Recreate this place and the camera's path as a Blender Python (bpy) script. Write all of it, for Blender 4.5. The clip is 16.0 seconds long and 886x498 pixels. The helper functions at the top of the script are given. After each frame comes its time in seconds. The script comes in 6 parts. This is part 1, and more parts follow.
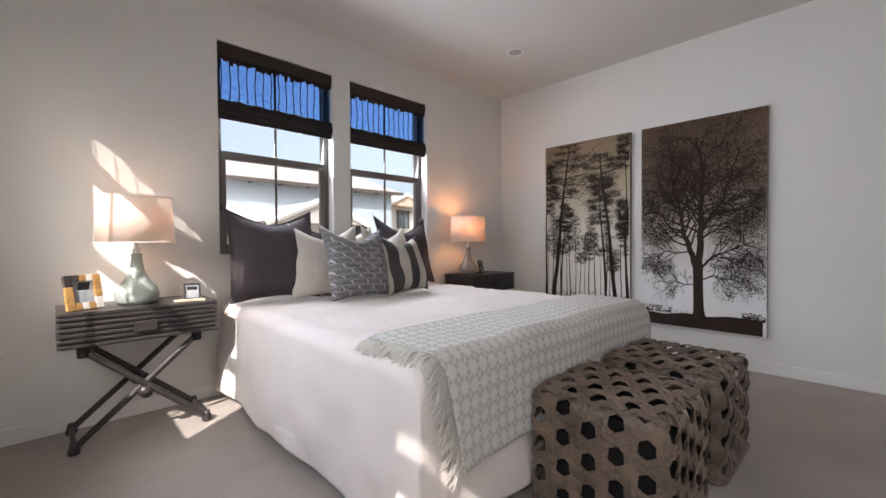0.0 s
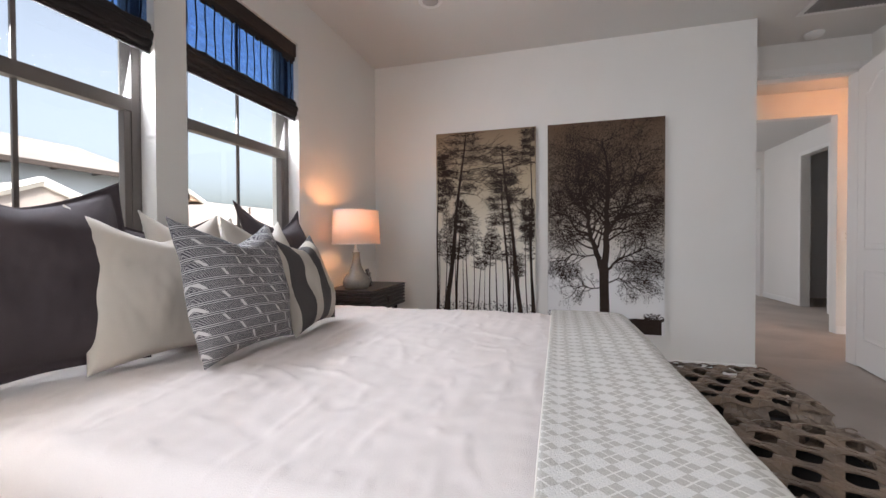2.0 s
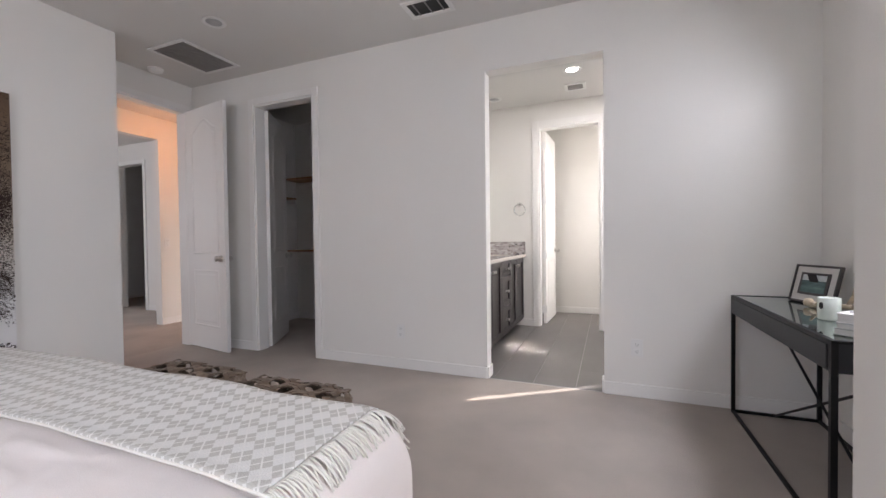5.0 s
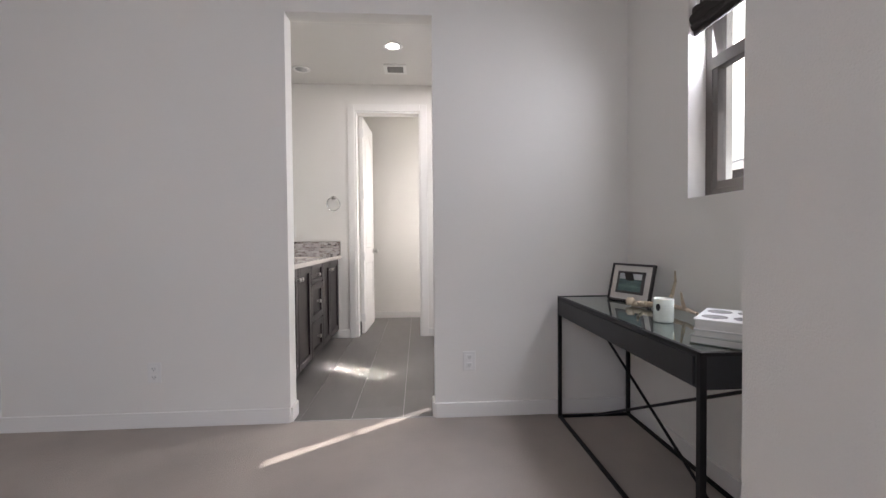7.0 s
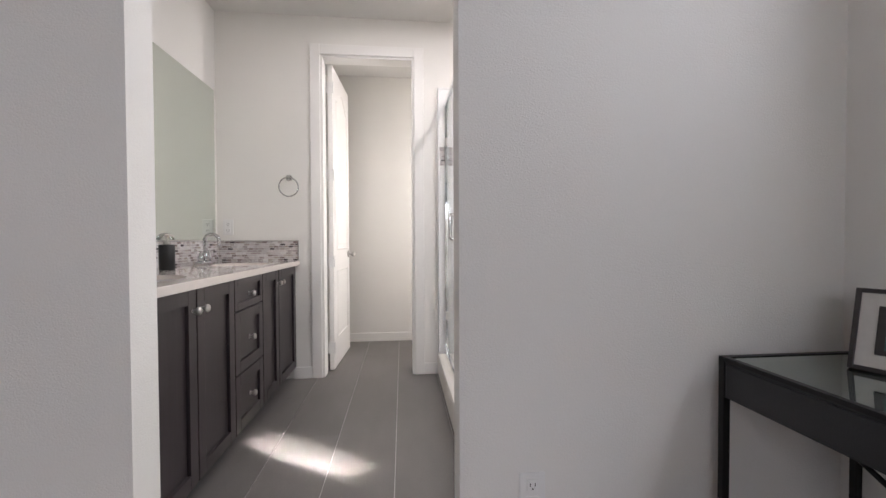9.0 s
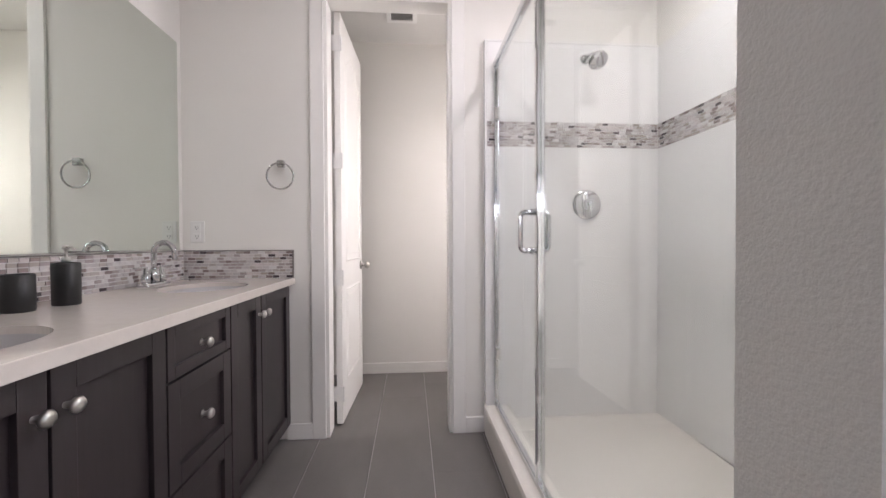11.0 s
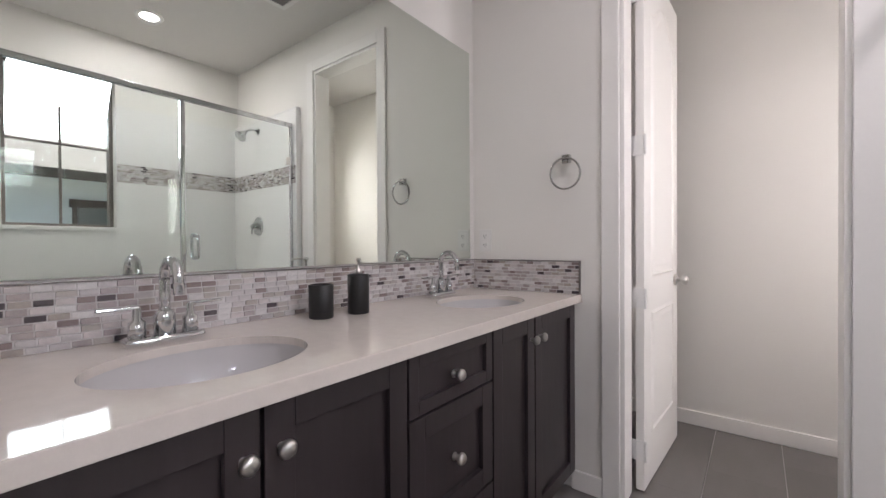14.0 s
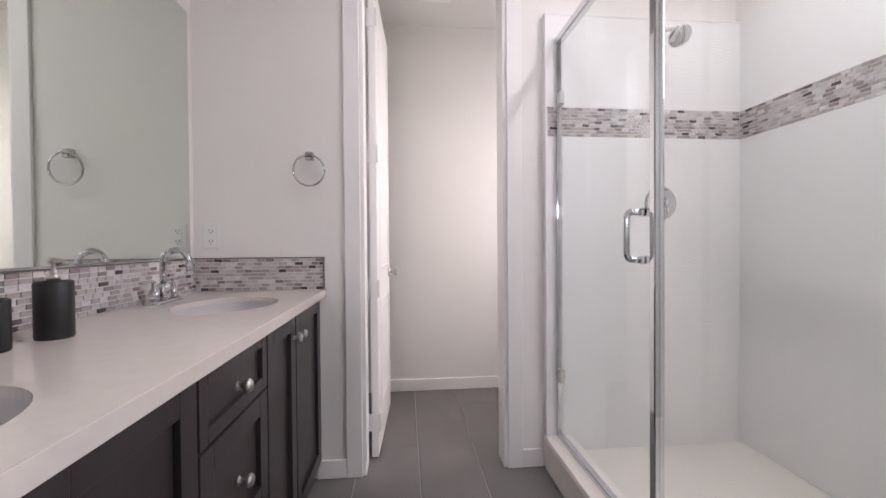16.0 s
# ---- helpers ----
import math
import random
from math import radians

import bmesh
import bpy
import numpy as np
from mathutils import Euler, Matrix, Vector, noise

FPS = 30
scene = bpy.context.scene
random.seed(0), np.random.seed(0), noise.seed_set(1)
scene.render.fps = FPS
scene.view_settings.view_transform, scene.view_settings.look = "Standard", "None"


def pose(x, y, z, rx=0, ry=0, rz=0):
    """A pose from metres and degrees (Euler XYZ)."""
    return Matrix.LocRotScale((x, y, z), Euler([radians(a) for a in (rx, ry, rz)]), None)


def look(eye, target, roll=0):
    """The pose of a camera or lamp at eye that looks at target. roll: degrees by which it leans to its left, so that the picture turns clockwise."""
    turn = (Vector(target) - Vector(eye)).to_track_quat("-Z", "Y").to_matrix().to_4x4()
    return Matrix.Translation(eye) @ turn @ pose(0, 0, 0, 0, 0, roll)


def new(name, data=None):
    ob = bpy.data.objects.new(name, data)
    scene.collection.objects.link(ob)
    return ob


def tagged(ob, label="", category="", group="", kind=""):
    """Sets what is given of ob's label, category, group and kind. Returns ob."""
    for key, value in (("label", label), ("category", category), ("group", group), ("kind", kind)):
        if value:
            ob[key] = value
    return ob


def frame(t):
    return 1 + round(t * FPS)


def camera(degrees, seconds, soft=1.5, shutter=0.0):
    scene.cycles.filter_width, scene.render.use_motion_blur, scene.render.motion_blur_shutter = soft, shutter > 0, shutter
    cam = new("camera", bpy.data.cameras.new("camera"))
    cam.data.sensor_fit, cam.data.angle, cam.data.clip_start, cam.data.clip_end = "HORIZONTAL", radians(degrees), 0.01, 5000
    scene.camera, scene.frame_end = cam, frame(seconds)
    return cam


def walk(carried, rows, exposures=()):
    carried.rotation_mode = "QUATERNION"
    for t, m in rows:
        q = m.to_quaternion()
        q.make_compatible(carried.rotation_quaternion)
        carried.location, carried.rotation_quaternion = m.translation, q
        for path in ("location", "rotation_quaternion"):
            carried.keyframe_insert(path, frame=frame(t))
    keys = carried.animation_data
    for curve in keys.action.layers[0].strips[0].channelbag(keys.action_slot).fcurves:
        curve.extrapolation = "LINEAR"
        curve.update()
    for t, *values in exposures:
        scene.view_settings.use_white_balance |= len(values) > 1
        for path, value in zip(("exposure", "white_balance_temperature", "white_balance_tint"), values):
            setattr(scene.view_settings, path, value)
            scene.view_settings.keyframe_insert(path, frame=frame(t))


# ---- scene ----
cam = camera(95.3, 16.0)
ROWS = [
    (0.0, -0.0089, 0.2570, 1.0256, -44.23, -0.90, 0.35),
    (0.5, -0.0203, 0.5822, 1.0436, -54.52, -0.84, 0.35),
    (1.0, 0.0698, 0.8966, 1.0445, -62.73, -0.84, 0.36),
    (1.5, 0.1856, 1.2756, 1.0343, -69.07, -0.86, 0.31),
    (2.0, 0.2945, 1.5676, 1.0409, -74.13, -0.84, 0.26),
    (2.5, 0.3997, 1.8877, 1.0400, -79.64, -0.97, 0.27),
    (3.0, 0.4723, 2.0993, 1.0548, -88.43, -0.85, 0.38),
    (3.5, 0.5317, 2.1635, 1.0701, -103.81, -0.65, 0.55),
    (4.0, 0.5517, 2.1760, 1.0841, -121.28, -0.60, 0.73),
    (4.5, 0.4267, 2.1426, 1.0803, -141.07, -0.85, 0.75),
    (5.0, 0.3484, 2.1015, 1.0726, -157.69, -1.11, 0.68),
    (7.5, 0.5047, 1.1838, 1.0549, -184.25, -1.23, 0.38),
    (8.0, 0.5194, 0.8511, 1.0531, -184.55, -1.18, 0.21),
    (8.5, 0.5208, 0.5088, 1.0493, -185.46, -1.18, 0.22),
    (9.0, 0.5347, 0.1827, 1.0451, -185.75, -1.14, 0.22),
    (11.5, 0.6831, -0.8261, 1.0960, -183.31, -0.80, 0.29),
    (12.0, 0.6751, -0.9423, 1.0990, -177.82, -0.73, 0.38),
    (12.5, 0.6606, -1.0269, 1.1068, -170.86, -0.72, 0.30),
    (13.0, 0.6596, -1.0967, 1.1243, -160.34, -0.70, 0.27),
    (13.5, 0.6658, -1.1396, 1.1315, -149.04, -0.59, 0.32),
    (14.0, 0.6817, -1.1349, 1.1257, -142.12, -0.47, 0.32),
    (14.5, 0.7687, -1.0977, 1.1187, -142.00, -0.64, 0.07),
    (15.0, 0.8691, -1.0663, 1.1108, -151.79, -0.35, 0.46),
    (15.5, 0.8899, -1.0520, 1.1046, -167.32, -0.52, 0.61),
    (16.0, 0.9360, -1.0252, 1.1107, -185.30, -0.76, 0.44),
]
EXPOSURES = [
    (0.0, 0.70, 6250, 14), (1.5, 0.73, 6300, 14), (2.5, 0.68, 6500, 14), (3.5, 0.74, 6650, 15), (4.5, 0.69, 6400, 17), (5.0, 0.75, 6350, 17), (7.5, 0.4, 6350, 17), (8.5, 0.38, 6350, 16), (9.0, 0.40, 6350, 17), (11.5, 0.26, 6250, 21), (12.5, 0.20, 6200, 21), (13.5, 0.09, 6250, 21), (15.0, 0.06, 6250, 22), (16.0, 0.24, 6200, 24)]
walk(cam, [(t, pose(x, y, z, 90 + pitch, roll, yaw)) for t, x, y, z, yaw, pitch, roll in ROWS], EXPOSURES)

# ---- light ----
world = bpy.data.worlds.new("world")
scene.world = world
world.use_nodes = True
SUN_WAY = Vector((1.0, 0.70, -1.10)).normalized()
sky = world.node_tree.nodes.new("ShaderNodeTexSky")
sky.sky_type, sky.sun_disc = "NISHITA", False
sky.sun_elevation = math.asin(-SUN_WAY.z)
sky.sun_rotation = math.atan2(-SUN_WAY.x, -SUN_WAY.y)
sky.air_density, sky.dust_density = 1.0, 6.0
background = world.node_tree.nodes["Background"]
background.inputs["Strength"].default_value = 0.15
haze = world.node_tree.nodes.new("ShaderNodeHueSaturation")
haze.inputs["Saturation"].default_value, haze.inputs["Value"].default_value = 0.55, 1.35
world.node_tree.links.new(sky.outputs[0], haze.inputs["Color"])
world.node_tree.links.new(haze.outputs[0], background.inputs["Color"])

sun = new("sun", bpy.data.lights.new("sun", "SUN"))
sun.data.energy, sun.data.angle, sun.data.color = 5.0, radians(0.5), (1.0, 0.93, 0.84)
sun.matrix_world = look((0, 0, 9), Vector((0, 0, 9)) + SUN_WAY)


def stand_in_light(x, y, z, width, height, way, watts, colour=(0.88, 0.93, 1.0), spread=180.0):
    """Area lamp standing in for sky light at an opening, a reflected sun patch or fill."""
    lamp = new("stand_in_light", bpy.data.lights.new("stand_in_light", "AREA"))
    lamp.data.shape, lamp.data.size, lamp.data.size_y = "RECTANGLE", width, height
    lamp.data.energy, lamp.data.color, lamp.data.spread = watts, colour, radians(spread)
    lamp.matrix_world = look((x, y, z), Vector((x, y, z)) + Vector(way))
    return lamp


for wx in (1.2525, 2.2835):
    stand_in_light(wx, 3.402, 1.79, 0.78, 0.24, (0, -1, -0.25), 9.5)
    stand_in_light(wx, 3.402, 1.45, 0.78, 0.85, (0, -1, -1.5), 1.2, spread=90)
stand_in_light(-0.905, -0.055, 1.94, 0.52, 0.16, (1, 0, -0.2), 8)
stand_in_light(-0.905, -0.055, 1.62, 0.52, 0.60, (1, 0, -1.7), 3, spread=80)
stand_in_light(-0.45, 2.30, 1.50, 0.60, 0.95, (1, -0.60, -0.30), 9, spread=130)
stand_in_light(-0.868, -1.746, 2.15, 0.54, 0.50, (1, 0, -0.6), 5.5, (0.93, 0.96, 1.0), spread=125)
stand_in_light(-0.94, -3.45, 1.75, 0.42, 0.95, (1, 0.05, -0.3), 26, (1.0, 0.97, 0.90), spread=140)
# two narrow lamps added to stand in for sun reflected by the shower's end tiles
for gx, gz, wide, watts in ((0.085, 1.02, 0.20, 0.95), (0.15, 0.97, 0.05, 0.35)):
    stand_in_light(gx, -1.195, gz, wide, 0.46, (1.0, -0.70, -1.10), watts, (1.0, 0.95, 0.88), spread=2.5)
# sky light at the far room's windows
stand_in_light(12.95, -2.7, 1.7, 1.1, 1.3, (-1, 0, -0.1), 52)
# fill lamp added to brighten the landing
stand_in_light(7.6, 2.25, 1.6, 2.0, 1.4, (0, -1, -0.1), 26)
# unseen point lamp added to turn the near landing orange
lamp = new("unseen_warm_lamp", bpy.data.lights.new("unseen_warm_lamp", "POINT"))
lamp.data.energy, lamp.data.color, lamp.data.shadow_soft_size = 6, (1.0, 0.38, 0.12), 0.06
lamp.location = (5.15, -1.35, 2.35)


# ---- materials ----
def nodes_of(m):
    m.use_nodes = True
    return m.node_tree, m.node_tree.nodes["Principled BSDF"]


def material(name, colour, rough=0.6, metal=0.0, vary=0.08, scale=6.0, grain=60.0, bump=0.0, spec=0.5, stretch=(1, 1, 1), rnd=0.0):
    """A surface with variation at two scales and fine relief."""
    m = bpy.data.materials.new(name)
    t, b = nodes_of(m)
    n, link = t.nodes, t.links.new
    co = n.new("ShaderNodeTexCoord")
    mp = n.new("ShaderNodeMapping")
    mp.inputs["Scale"].default_value = stretch
    link(co.outputs["Object"], mp.inputs["Vector"])
    big, fine = n.new("ShaderNodeTexNoise"), n.new("ShaderNodeTexNoise")
    big.inputs["Scale"].default_value, fine.inputs["Scale"].default_value = scale, grain
    big.inputs["Detail"].default_value, fine.inputs["Detail"].default_value = 4, 3
    link(mp.outputs[0], big.inputs["Vector"]), link(mp.outputs[0], fine.inputs["Vector"])
    add = n.new("ShaderNodeMath")
    add.operation = "MULTIPLY_ADD"
    link(fine.outputs["Fac"], add.inputs[0])
    add.inputs[1].default_value = 0.5
    link(big.outputs["Fac"], add.inputs[2])
    ramp = n.new("ShaderNodeMapRange")
    ramp.inputs["From Min"].default_value, ramp.inputs["From Max"].default_value = 0.45, 1.05
    ramp.inputs["To Min"].default_value, ramp.inputs["To Max"].default_value = 1 - vary, 1 + vary
    link(add.outputs[0], ramp.inputs["Value"])
    hsv = n.new("ShaderNodeHueSaturation")
    hsv.inputs["Color"].default_value = (*colour, 1)
    value = ramp.outputs["Result"]
    if rnd:
        info = n.new("ShaderNodeObjectInfo")
        spread = n.new("ShaderNodeMapRange")
        spread.inputs["To Min"].default_value, spread.inputs["To Max"].default_value = 1 - rnd, 1 + rnd
        link(info.outputs["Random"], spread.inputs["Value"])
        mul = n.new("ShaderNodeMath")
        mul.operation = "MULTIPLY"
        link(value, mul.inputs[0]), link(spread.outputs["Result"], mul.inputs[1])
        value = mul.outputs[0]
    link(value, hsv.inputs["Value"])
    link(hsv.outputs[0], b.inputs["Base Color"])
    b.inputs["Roughness"].default_value, b.inputs["Metallic"].default_value = rough, metal
    b.inputs["Specular IOR Level"].default_value = spec
    if bump:
        bp = n.new("ShaderNodeBump")
        bp.inputs["Strength"].default_value, bp.inputs["Distance"].default_value = 1.0, bump
        link(fine.outputs["Fac"], bp.inputs["Height"])
        link(bp.outputs[0], b.inputs["Normal"])
    return m


def pane_glass(name, tint=(0.97, 0.99, 0.98), gloss=0.06):
    """Thin clear pane: mostly lets through, with a clear sheen that grows at grazing angles."""
    m = bpy.data.materials.new(name)
    t, b = nodes_of(m)
    n, link = t.nodes, t.links.new
    n.remove(b)
    clear, shine, mix, fr = n.new("ShaderNodeBsdfTransparent"), n.new("ShaderNodeBsdfGlossy"), n.new("ShaderNodeMixShader"), n.new("ShaderNodeLayerWeight")
    clear.inputs["Color"].default_value = (*tint, 1)
    shine.inputs["Roughness"].default_value = 0.0
    power, gain = n.new("ShaderNodeMath"), n.new("ShaderNodeMath")
    power.operation, gain.operation = "POWER", "MULTIPLY_ADD"
    power.inputs[1].default_value, gain.inputs[1].default_value, gain.inputs[2].default_value = 5.0, 0.75, 0.03
    fr.inputs["Blend"].default_value = 0.5
    link(fr.outputs["Facing"], power.inputs[0]), link(power.outputs[0], gain.inputs[0])
    link(gain.outputs[0], mix.inputs[0]), link(clear.outputs[0], mix.inputs[1]), link(shine.outputs[0], mix.inputs[2])
    link(mix.outputs[0], n["Material Output"].inputs["Surface"])
    return m


def glowing(name, colour, strength):
    m = bpy.data.materials.new(name)
    t, b = nodes_of(m)
    b.inputs["Base Color"].default_value = (*colour, 1)
    b.inputs["Emission Color"].default_value = (*colour, 1)
    b.inputs["Emission Strength"].default_value = strength
    return m


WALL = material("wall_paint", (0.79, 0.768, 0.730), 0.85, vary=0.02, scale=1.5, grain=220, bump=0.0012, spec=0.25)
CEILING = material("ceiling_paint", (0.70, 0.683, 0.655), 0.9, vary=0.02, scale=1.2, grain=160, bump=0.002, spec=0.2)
TRIM = material("trim_paint", (0.82, 0.80, 0.77), 0.45, vary=0.02, scale=3, grain=90, bump=0.0004)
DOOR = material("door_paint", (0.82, 0.80, 0.77), 0.4, vary=0.02, scale=2, grain=120, bump=0.0005)
CARPET = material("carpet", (0.47, 0.415, 0.37), 0.95, vary=0.13, scale=2.2, grain=260, bump=0.006, spec=0.1)
TILE = material("floor_tile", (0.165, 0.152, 0.145), 0.42, vary=0.1, scale=3, grain=60, bump=0.0006, stretch=(3, 1, 1), rnd=0.06)
GROUT = material("grout", (0.50, 0.48, 0.465), 0.9, vary=0.1)
SHOWER_TILE = material("shower_tile", (0.83, 0.82, 0.81), 0.06, vary=0.015, scale=3, grain=20, spec=0.5)
SHOWER_PAN = material("shower_pan", (0.78, 0.74, 0.68), 0.3, vary=0.03)
WINDOW_FRAME = material("window_frame_taupe", (0.145, 0.125, 0.112), 0.45, vary=0.06)
PANE = pane_glass("window_pane")
SHOWER_GLASS = pane_glass("shower_glass", (0.955, 0.975, 0.965))
CHROME = material("chrome", (0.66, 0.67, 0.68), 0.07, 1.0, vary=0.01)
NICKEL = material("satin_nickel", (0.62, 0.60, 0.57), 0.28, 1.0, vary=0.03)
MIRROR = material("mirror_silver", (0.80, 0.85, 0.80), 0.0, 1.0, vary=0.0)
QUARTZ = material("quartz_top", (0.68, 0.62, 0.57), 0.06, vary=0.04, scale=30, grain=260)
PORCELAIN = material("porcelain", (0.57, 0.55, 0.55), 0.05, vary=0.01)
ESPRESSO = material("espresso_cabinet", (0.033, 0.025, 0.027), 0.34, vary=0.25, scale=4, grain=40, bump=0.0003, stretch=(1, 1, 0.12))
# near-black puts the shade behind fronts and inside the weave into the colour
GAP_SHADE = material("gap_and_hole_shade", (0.012, 0.010, 0.010), 0.7)
BLACK_WOOD = material("black_lacquered_wood", (0.036, 0.030, 0.029), 0.40, vary=0.3, scale=5, grain=70, stretch=(0.15, 1, 1))
BLACK_METAL = material("blackened_steel", (0.016, 0.015, 0.015), 0.42, 0.6, vary=0.2)
BLACK_LEATHER = material("black_leather", (0.014, 0.014, 0.016), 0.45, vary=0.2, grain=240, bump=0.0006)
BLACK_CERAMIC = material("black_stone", (0.012, 0.012, 0.012), 0.45, vary=0.3, grain=30, bump=0.0012)
LINEN = material("bedspread_linen", (0.80, 0.735, 0.70), 0.9, vary=0.05, scale=4, grain=420, bump=0.0012, spec=0.15)
WHITE_CLOTH = material("white_sheet", (0.80, 0.79, 0.78), 0.9, vary=0.04, grain=300, bump=0.0006, spec=0.15)
DARK_SHAM = material("charcoal_plum_cotton", (0.058, 0.046, 0.050), 0.75, vary=0.14, scale=5, grain=500, bump=0.0006, spec=0.3)
TAUPE_SILK = material("taupe_silk", (0.50, 0.455, 0.395), 0.5, vary=0.07, scale=5, grain=500, bump=0.0005, spec=0.4)
FRINGE = material("fringe_yarn", (0.76, 0.73, 0.66), 0.95, vary=0.08, grain=300)
WICKER = material("woven_rattan", (0.150, 0.108, 0.077), 0.42, vary=0.5, scale=9, grain=120, bump=0.001, rnd=0.1)
SHADE_CLOTH = material("lamp_shade_cloth", (0.80, 0.73, 0.66), 0.9, vary=0.02)
CELADON = material("celadon_glaze", (0.33, 0.37, 0.33), 0.12, vary=0.08)
PLASTIC = material("white_plastic", (0.78, 0.77, 0.75), 0.4, vary=0.01)
DARK_SLOT = material("dark_slot", (0.03, 0.03, 0.03), 0.8)
GRILLE = material("grille_metal", (0.30, 0.29, 0.28), 0.5, 0.3, vary=0.05)
SHELF_WOOD = material("shelf_wood", (0.34, 0.20, 0.10), 0.5, vary=0.2, stretch=(1, 0.1, 1))
STUCCO_BLUE = material("stucco_grey_blue", (0.74, 0.84, 0.91), 0.9, vary=0.06, scale=1, grain=90, bump=0.004)
STUCCO_HAZE = material("stucco_pale_blue", (0.36, 0.41, 0.46), 0.9, vary=0.06, scale=1, grain=90, bump=0.004)
STUCCO_WHITE = material("stucco_cream", (0.55, 0.52, 0.48), 0.9, vary=0.06, scale=1, grain=90, bump=0.004)
STUCCO_TAN = material("stucco_tan", (0.50, 0.36, 0.28), 0.9, vary=0.06, scale=1, grain=90, bump=0.004)
ROOF = material("roof_shingles", (0.30, 0.27, 0.26), 0.9, vary=0.25, scale=2, grain=14, bump=0.01, stretch=(1, 1, 4))
ROOF_PALE = material("roof_pale_tile", (0.46, 0.41, 0.39), 0.9, vary=0.2, scale=2, grain=14, bump=0.01)
FASCIA = material("dark_fascia", (0.07, 0.055, 0.05), 0.7)
GROUND = material("ground_dry", (0.28, 0.25, 0.20), 0.95, vary=0.3, scale=0.3, grain=5)


# ---- building helpers ----
def obj(name, bm, mat, parent=None, smooth=False):
    me = bpy.data.meshes.new(name)
    bmesh.ops.recalc_face_normals(bm, faces=bm.faces)
    bm.to_mesh(me)
    bm.free()
    if smooth:
        for p in me.polygons:
            p.use_smooth = True
    me.materials.append(mat)
    ob = new(name, me)
    if parent is not None:
        ob.parent = parent
    return ob


def part(name, bm, mat, parent, label="", smooth=False):
    ob = obj(name, bm, mat, parent, smooth)
    if label:
        ob["label"] = label
    return ob


def add_box(bm, x0, x1, y0, y1, z0, z1, bevel=0.0, m=None):
    g = bmesh.ops.create_cube(bm, size=1.0)
    vs = g["verts"]
    t = Matrix.Translation(((x0 + x1) / 2, (y0 + y1) / 2, (z0 + z1) / 2)) @ Matrix.Diagonal((abs(x1 - x0), abs(y1 - y0), abs(z1 - z0), 1))
    bmesh.ops.transform(bm, matrix=(m @ t) if m is not None else t, verts=vs)
    if bevel:
        es = list({e for v in vs for e in v.link_edges})
        bmesh.ops.bevel(bm, geom=es, offset=bevel, segments=2, affect="EDGES", profile=0.6)
    return bm


def box(x0, x1, y0, y1, z0, z1, bevel=0.0, m=None):
    return add_box(bmesh.new(), x0, x1, y0, y1, z0, z1, bevel, m)


def add_cyl(bm, a, b, r0, r1=None, seg=20, cap=True):
    a, b = Vector(a), Vector(b)
    d = b - a
    m = Matrix.Translation((a + b) / 2) @ d.to_track_quat("Z", "Y").to_matrix().to_4x4()
    bmesh.ops.create_cone(bm, cap_ends=cap, segments=seg, radius1=r0, radius2=r0 if r1 is None else r1, depth=d.length, matrix=m)
    return bm


def cyl(a, b, r0, r1=None, seg=20, cap=True):
    return add_cyl(bmesh.new(), a, b, r0, r1, seg, cap)


def lathe(profile, seg=36, m=None, bm=None):
    """Turned shape from (radius, height) pairs."""
    bm = bm or bmesh.new()
    rings = []
    for r, z in profile:
        ring = []
        for i in range(seg):
            a = 2 * math.pi * i / seg
            v = Vector((r * math.cos(a), r * math.sin(a), z))
            ring.append(bm.verts.new(m @ v if m is not None else v))
        rings.append(ring)
    for p, q in zip(rings, rings[1:]):
        for i in range(seg):
            bm.faces.new((p[i], p[(i + 1) % seg], q[(i + 1) % seg], q[i]))
    for ring in (rings[0], rings[-1]):
        if (ring[0].co - ring[seg // 2].co).length > 1e-4:
            bm.faces.new(ring)
    return bm


def tube(points, r, seg=12, closed=False, bm=None):
    """Round bar swept along points."""
    bm = bm or bmesh.new()
    pts = [Vector(p) for p in points]
    n = len(pts)
    rings = []
    up, last = Vector((0, 0, 1)), None
    for i, p in enumerate(pts):
        a, b = pts[(i - 1) % n if closed else max(0, i - 1)], pts[(i + 1) % n if closed else min(n - 1, i + 1)]
        d = (b - a).normalized()
        s = d.cross(up) if last is None else last - d * last.dot(d)
        if s.length < 1e-3:
            s = d.cross(Vector((0, 1, 0)))
        s.normalize()
        last = s
        u = s.cross(d)
        rings.append([bm.verts.new(p + (s * math.cos(2 * math.pi * k / seg) + u * math.sin(2 * math.pi * k / seg)) * r) for k in range(seg)])
    for i in range(n if closed else n - 1):
        p, q = rings[i], rings[(i + 1) % n]
        for k in range(seg):
            bm.faces.new((p[k], p[(k + 1) % seg], q[(k + 1) % seg], q[k]))
    if not closed:
        bm.faces.new(rings[0]), bm.faces.new(rings[-1])
    return bm


def arc(c, r, a0, a1, axis_a, axis_b, n=10):
    c, axis_a, axis_b = Vector(c), Vector(axis_a), Vector(axis_b)
    return [c + (axis_a * math.cos(a0 + (a1 - a0) * i / n) + axis_b * math.sin(a0 + (a1 - a0) * i / n)) * r for i in range(n + 1)]


def thing(name, label, category, x=0.0, y=0.0, z=0.0, rz=0.0, group="", kind=""):
    e = new(name)
    e.empty_display_size = 0.1
    e.matrix_world = pose(x, y, z, 0, 0, rz)
    return tagged(e, label, category, group, kind)


def setting(name, bm, mat, label, smooth=False):
    return tagged(obj(name, bm, mat, None, smooth), label, "", "", "structure")


